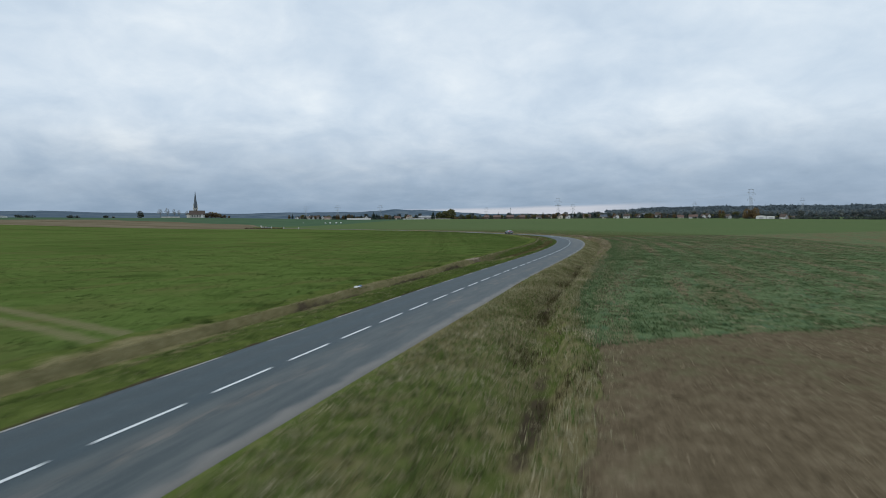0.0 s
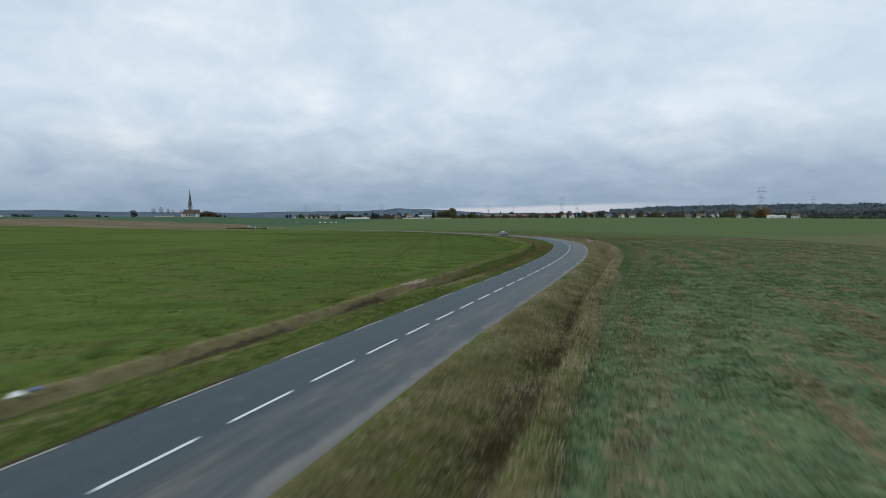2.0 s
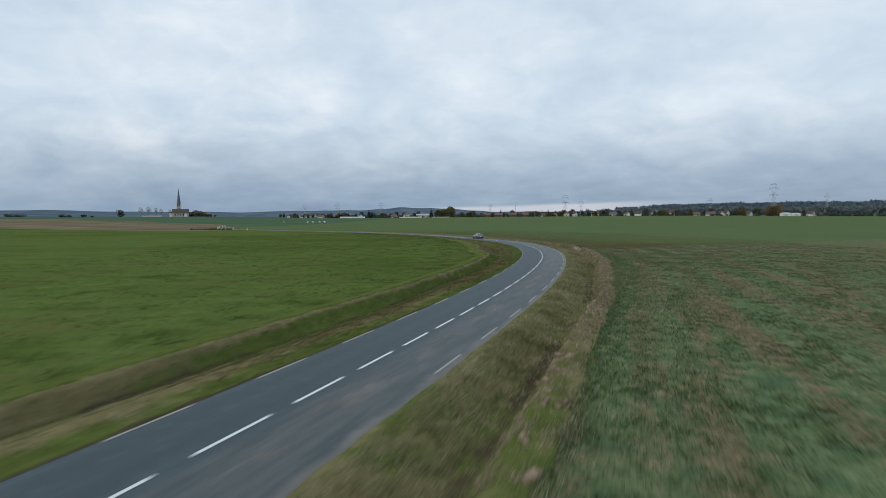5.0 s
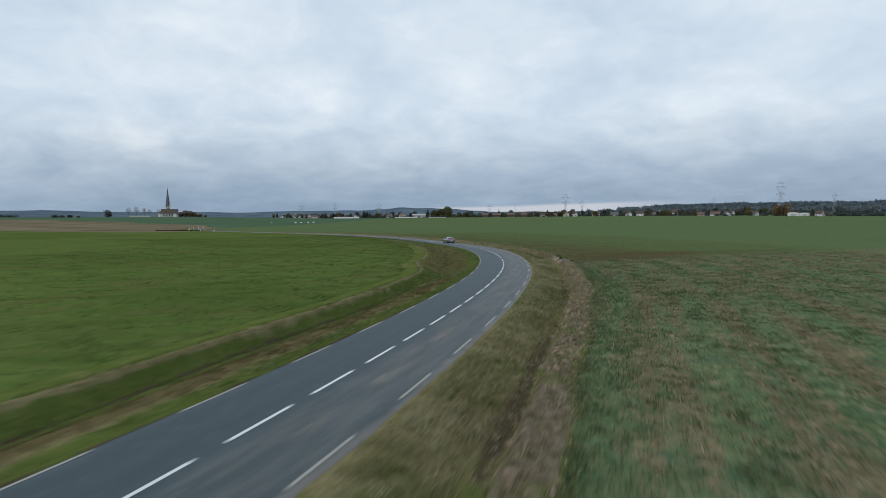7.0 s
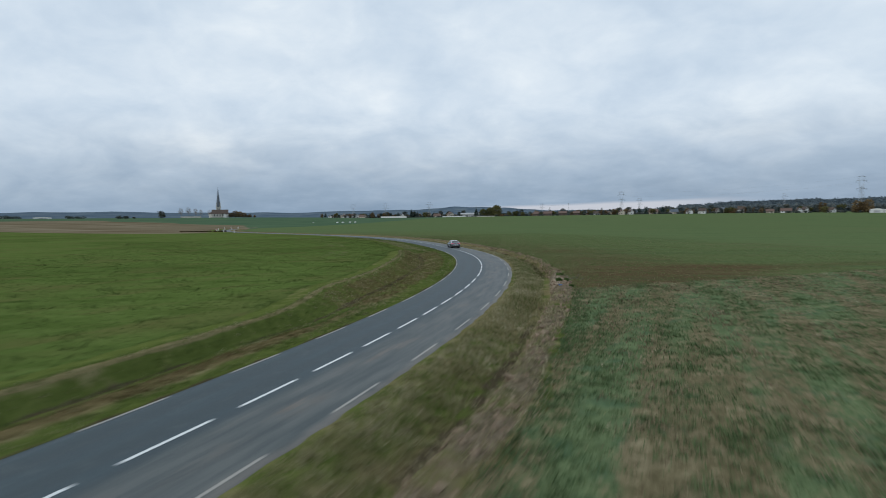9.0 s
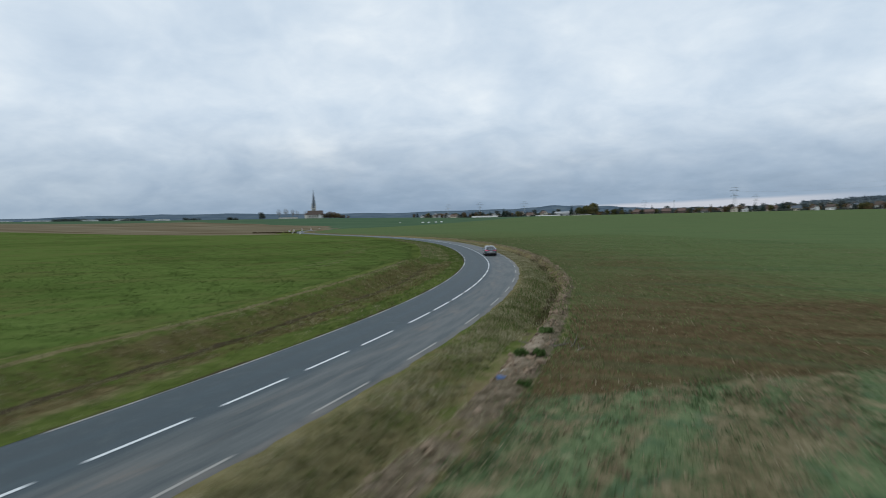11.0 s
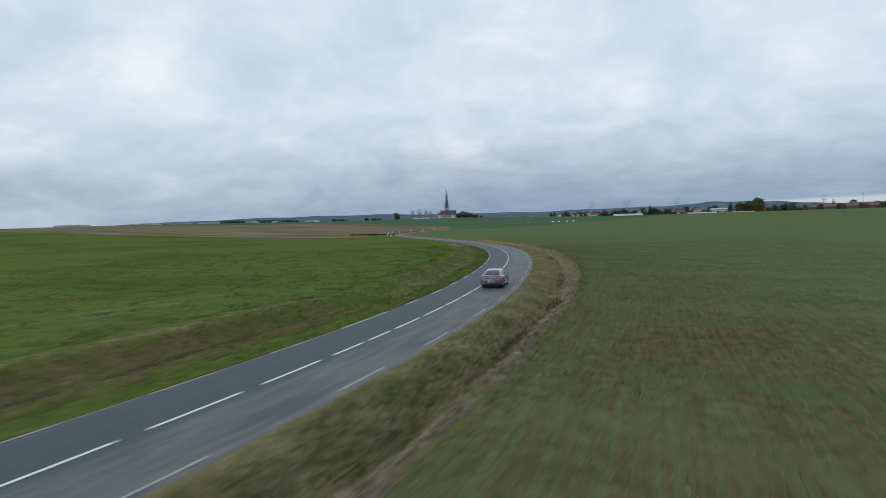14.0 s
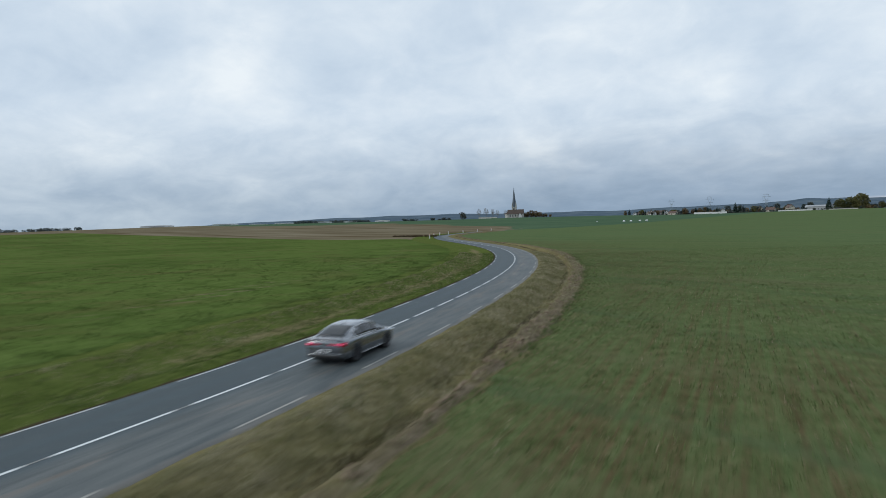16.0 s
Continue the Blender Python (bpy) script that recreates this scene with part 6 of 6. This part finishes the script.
def scatter_clods():
    """Lumps of thrown-up soil and dead roots along the crest of the outer ditch."""
    rng = np.random.default_rng(61)
    bm = bmesh.new()
    bmesh.ops.create_icosphere(bm, subdivisions=1, radius=1.0)
    ball = np.array([v.co[:] for v in bm.verts])
    tris = np.array([[v.index for v in f.verts] for f in bm.faces])
    bm.free()
    n = 9000
    s = np.r_[rng.uniform(66, 330, n // 2), rng.uniform(74, 262, n // 2)]
    s = s[waves(s, s * 0.4, 2.1, 4.0) + 0.5 * waves(s, s * 0, 0.8, 1.0) > rng.uniform(-0.6, 1.3, n)]
    n = len(s)
    u = right_ditch(s)[0] + 0.2 + right_bank(s) * rng.uniform(0.05, 1.0, n)
    x, y = on_road(s, u)
    z = profile(s) + section(s, u)
    k = rng.uniform(0.025, 0.085, n) * rng.choice((0.6, 1.0, 1.8), n, p=(0.55, 0.35, 0.1))
    pts = ball[None] * (1 + 0.35 * rng.normal(size=(n, len(ball), 1))) * (k[:, None] * rng.uniform(0.6, 1.4, (n, 3)))[:, None]
    pts += np.stack([x, y, z + 0.02], -1)[:, None]
    tagged(new("soil_clods", tri_soup("soil_clods", pts[:, tris].reshape(-1, 3, 3), CLOD)), "tan clods of soil along the ditch", "soil", kind="stuff")


scatter_clods()


# ---- grass and crops, as loose blades ----
def verge_height(s, u):
    x, y = on_road(s, u)
    return profile(s) + section(s, u) + 0.05 * waves(x, y, 7.0) * 0.6


def blades(name, label, category, s, u, z, length, width, lean, per, mat, seed):
    """Tufts of a few blades each."""
    rng = np.random.default_rng(seed)
    n = len(s)
    x, y = on_road(s, u)
    base = np.repeat(np.stack([x, y, z - 0.02], -1), per, 0)
    m = n * per
    base[:, :2] += rng.normal(scale=0.06, size=(m, 2))
    a = rng.uniform(0, 2 * math.pi, m)
    tilt = rng.uniform(0.35, 1.0, m) * lean
    l = np.repeat(length, per) * rng.uniform(0.55, 1.15, m)
    w = np.repeat(width, per) * rng.uniform(0.6, 1.3, m)
    across = np.stack([-np.sin(a), np.cos(a), 0 * a], -1) * w[:, None] * 0.5
    tip = base + np.stack([np.cos(a) * np.sin(tilt), np.sin(a) * np.sin(tilt), np.cos(tilt)], -1) * l[:, None]
    me = tri_soup(name, np.stack([base - across, base + across, tip], 1), mat)
    tagged(new(name, me), label, category, kind="stuff")


def sow():
    rng = np.random.default_rng(77)
    # outer verge: long straw-coloured grass
    n = 95000
    s = rng.uniform(-10, 330, n)
    rb, rc = right_ditch(s)
    u = 3.35 + 0.35 * smooth((60 - s) / 20) + rng.uniform(0, 1, n) * (rb + right_bank(s) + 0.3 - 3.4)
    keep = (u < rb - 0.35) | (rng.uniform(size=n) < np.where(u < rb + 0.3, 0.28, 0.20 + 0.5 * smooth((84 - s) / 14)))
    keep &= ~((np.abs(s - 178) < 7) & (u > 6.2))
    s, u = s[keep], u[keep]
    edge = smooth((u - 3.3) / 0.8)
    tall = 0.10 + 0.22 * edge * rng.uniform(0.5, 1.2, len(s))
    damp = smooth((s - 182) / 8) * smooth((232 - s) / 16) * smooth((u - right_ditch(s)[0] + 4.0) / 3.0)
    fresh = rng.uniform(size=len(s)) < 0.14 + 0.16 * smooth((55 - s) / 25) + 0.10 * smooth((34 - s) / 14) - 0.09 * smooth((s - 185) / 30) + 0.36 * damp
    bleached = ~fresh & (s > 95 + rng.uniform(0, 130, len(s))) & (rng.uniform(size=len(s)) < 0.8)
    bleached |= ~fresh & (s < 32) & (rng.uniform(size=len(s)) < 0.55)
    for name, label, mat, pick, seed in (("verge_dry_grass", "long straw-coloured grass on the verge", DRY_GRASS, ~fresh & ~bleached, 1), ("verge_pale_grass", "pale bleached grass on the outer verge", PALE_GRASS, bleached, 13), ("verge_fresh_grass", "green grass among straw on the verge", GREEN_GRASS, fresh, 12)):
        blades(name, label, "grass", s[pick], u[pick], verge_height(s[pick], u[pick]), tall[pick], np.full(pick.sum(), 0.035), 1.15, 4, mat, seed)
    n = 24000
    s = rng.uniform(-10, 82, n)
    u = right_ditch(s)[0] - 0.1 + rng.normal(scale=0.75, size=n)
    keep = waves(s, u * 2, 2.6, 2.0) > rng.uniform(0.0, 1.1, n)
    s, u = s[keep], u[keep]
    blades("ditch_weeds", "dark dead weeds standing in the ditch", "weeds", s, u, verge_height(s, u), rng.uniform(0.12, 0.32, len(s)), np.full(len(s), 0.035), 1.0, 4, DARK_WEED, 11)
    n = 6500
    s = rng.uniform(184, 244, n)
    u = right_ditch(s)[0] - 0.1 + rng.normal(scale=0.42, size=n)
    keep = waves(s, u * 2, 3.1, 5.0) > rng.uniform(-0.5, 0.9, n)
    s, u = s[keep], u[keep]
    blades("bend_ditch_weeds", "dark dead weeds in the ditch round the bend", "weeds", s, u, verge_height(s, u), rng.uniform(0.10, 0.30, len(s)), np.full(len(s), 0.035), 1.0, 4, DARK_WEED, 14)
    n = 9000
    s = rng.uniform(-10, 90, n)
    u = right_ditch(s)[0] + right_bank(s) + np.abs(rng.normal(scale=0.5, size=n)) - 0.2
    keep = waves(s, u, 1.5, 2.0) > rng.uniform(-0.8, 0.8, n)
    s, u = s[keep], u[keep]
    x, y = on_road(s, u)
    blades("field_edge_grass", "pale loose grass where verge and field meet", "grass", s, u, land(x, y, s, u), rng.uniform(0.10, 0.30, len(s)), np.full(len(s), 0.035), 1.2, 4, PALE_GRASS, 16)
    # inner verge: short green near the road, dry on the crest
    n = 80000
    s = rng.uniform(-10, 330, n)
    lb, lc = left_ditch(s)
    u = -3.2 + rng.uniform(0, 1, n) * (lc - 0.5 + 3.2)
    keep = ((s - 76.5) / 4.0) ** 2 + ((u + 7.0) / 0.9) ** 2 > 1
    s, u, lc = s[keep], u[keep], lc[keep]
    n = len(s)
    dry = (np.abs(u - lc + 0.08) < np.where(s < 77, 0.20, 0.13)) & (rng.uniform(size=n) < 0.75) & ((s < 226) | (rng.uniform(size=n) < 0.3))
    wide = smooth((s - 156) / 18) * (1 - smooth((s - 226) / 14))
    dry |= (wide > 0.5) & (u < -4.9) & (rng.uniform(size=n) < 0.16)
    rusty = ((s > 88) & (s < 156) & (u < -4.1) & (u > -6.1)) | ((wide > 0.5) & (u < -4.6) & (u > lc + 0.4))
    rusty &= ~dry & (rng.uniform(size=n) < 0.75)
    dry |= rng.uniform(size=n) < 0.10 + 0.25 * ((s > 238) & (u < -5.0))
    blades("verge_crest_grass", "dry grass along the ditch and its crest", "grass", s[dry], u[dry], verge_height(s[dry], u[dry]), rng.uniform(0.06, 0.17, dry.sum()) * np.where(s[dry] < 150, 1.0, 1.6), np.full(dry.sum(), 0.035), 1.1, 4, DRY_GRASS, 2)
    blades("verge_rusty_grass", "dead reddish brown grass in the shallow ditch", "grass", s[rusty], u[rusty], verge_height(s[rusty], u[rusty]), rng.uniform(0.08, 0.24, rusty.sum()), np.full(rusty.sum(), 0.035), 1.2, 4, RUSTY_GRASS, 15)
    g = ~dry & ~rusty
    straw_side = ((s < 77) & (u < -6.0)) | (((s - 85) / 7.0) ** 2 + ((u + 5.6) / 1.3) ** 2 < 1)
    g &= ~straw_side | (rng.uniform(size=n) < 0.3)
    blades("verge_green_grass", "short green grass beside the asphalt", "grass", s[g], u[g], verge_height(s[g], u[g]), rng.uniform(0.08, 0.2, g.sum()), np.full(g.sum(), 0.03), 1.0, 4, GREEN_GRASS, 3)
    # meadow
    n = 120000
    s = rng.uniform(5, 330, n)
    lc = left_ditch(s)[1]
    u = lc - 0.8 - 60 * rng.uniform(0, 1, n) ** 2.0
    x, y = on_road(s, u)
    clump = waves(x, y, 1.6, 2.0) + 0.6 * waves(x, y, 0.7, 1.0)
    keep = clump > rng.uniform(-2.0, 0.8, n)
    for a, b in (((-20.93, 40.29), (-7.75, 30.86)), ((-17.71, 35.85), (-8.41, 29.38))):
        keep &= (np.abs(side_of(x, y, a, b)) > 0.7) | (y > 44)
    s, u, clump = s[keep], u[keep], clump[keep]
    x, y = on_road(s, u)
    blades("meadow_grass", "lush green meadow grass in tussocks", "grass", s, u, land(x, y, s, u), 0.12 + 0.10 * np.clip(clump, 0, 1), np.full(len(s), 0.05), 1.2, 4, GREEN_GRASS, 4)
    # regrowth among stubble
    n = 300000
    # in tufts: a few leaves round each of many centres
    home = rng.integers(0, n // 5, n)
    hs, hu = rng.uniform(22, 192, n // 5)[home], rng.uniform(0, 1, n // 5)[home]
    s = hs + rng.normal(scale=0.14, size=n)
    u = right_ditch(s)[0] + right_bank(s) + 0.15 + 46 * hu**1.4 + rng.normal(scale=0.14, size=n)
    x, y = on_road(s, u)
    ok = (side_of(x, y, (9.95, 28.4), (23.1, 32.05)) > -0.5) & (side_of(x, y, (47.5, 169.8), (76.5, 185.2)) < 0.5)
    bare = 0.7 * waves(u * 2.2, s * 0.12, 2.2, 1.0) + 0.35 * waves(hs, hu * 300, 0.5, 3.0) + 0.26 * smooth((s - 80) / 60) - 0.18
    leafy = ok & (bare < rng.uniform(-0.3, 0.8, n))
    sl, ul = s[leafy], u[leafy]
    xl, yl = on_road(sl, ul)
    blades("crop_regrowth", "bluish green leafy regrowth on stubble", "crop", sl, ul, land(xl, yl, sl, ul), rng.uniform(0.08, 0.20, len(sl)), np.full(len(sl), 0.06), 1.35, 3, CROP, 5)
    stub = ok & ~leafy & (rng.uniform(size=n) < 0.75)
    sl, ul = s[stub], u[stub]
    xl, yl = on_road(sl, ul)
    blades("stubble", "pale broken straw and stubble on soil", "stubble", sl, ul, land(xl, yl, sl, ul), rng.uniform(0.08, 0.26, len(sl)), np.full(len(sl), 0.045), 1.5, 3, STRAW, 6)
    # thin young crop, with a few straws left over
    n = 190000
    s = rng.uniform(172, 320, n)
    u = right_ditch(s)[0] + right_bank(s) + 0.1 + 50 * rng.uniform(0, 1, n) ** 1.8
    x, y = on_road(s, u)
    ok = side_of(x, y, (47.5, 169.8), (76.5, 185.2)) > 0.3
    row = np.abs(np.mod((x * math.cos(radians(10)) + y * math.sin(radians(10))) / 0.32, 1.0) - 0.5) < 0.28
    straw = ok & (rng.uniform(size=n) < 0.13)
    ok &= row
    so, uo = s[ok], u[ok]
    xo, yo = on_road(so, uo)
    blades("young_crop", "thin rows of young winter crop", "crop", so, uo, land(xo, yo, so, uo), rng.uniform(0.07, 0.17, len(so)), np.full(len(so), 0.045), 1.15, 2, YOUNG, 7)
    so, uo = s[straw], u[straw]
    xo, yo = on_road(so, uo)
    blades("loose_straw", "single pale straws on brown soil", "straw", so, uo, land(xo, yo, so, uo), rng.uniform(0.10, 0.34, len(so)), np.full(len(so), 0.034), 1.5, 1, STRAW, 8)
    n = 16000
    s = rng.uniform(-12, 32, n)
    u = right_ditch(s)[1] + 0.8 + 30 * rng.uniform(0, 1, n)
    x, y = on_road(s, u)
    ok = side_of(x, y, (9.95, 28.4), (23.1, 32.05)) < 0
    s, u, x, y = s[ok], u[ok], x[ok], y[ok]
    blades("soil_straw", "pale straws scattered on dug brown soil", "straw", s, u, land(x, y, s, u), rng.uniform(0.1, 0.3, len(s)), np.full(len(s), 0.03), 1.5, 1, STRAW, 9)


sow()
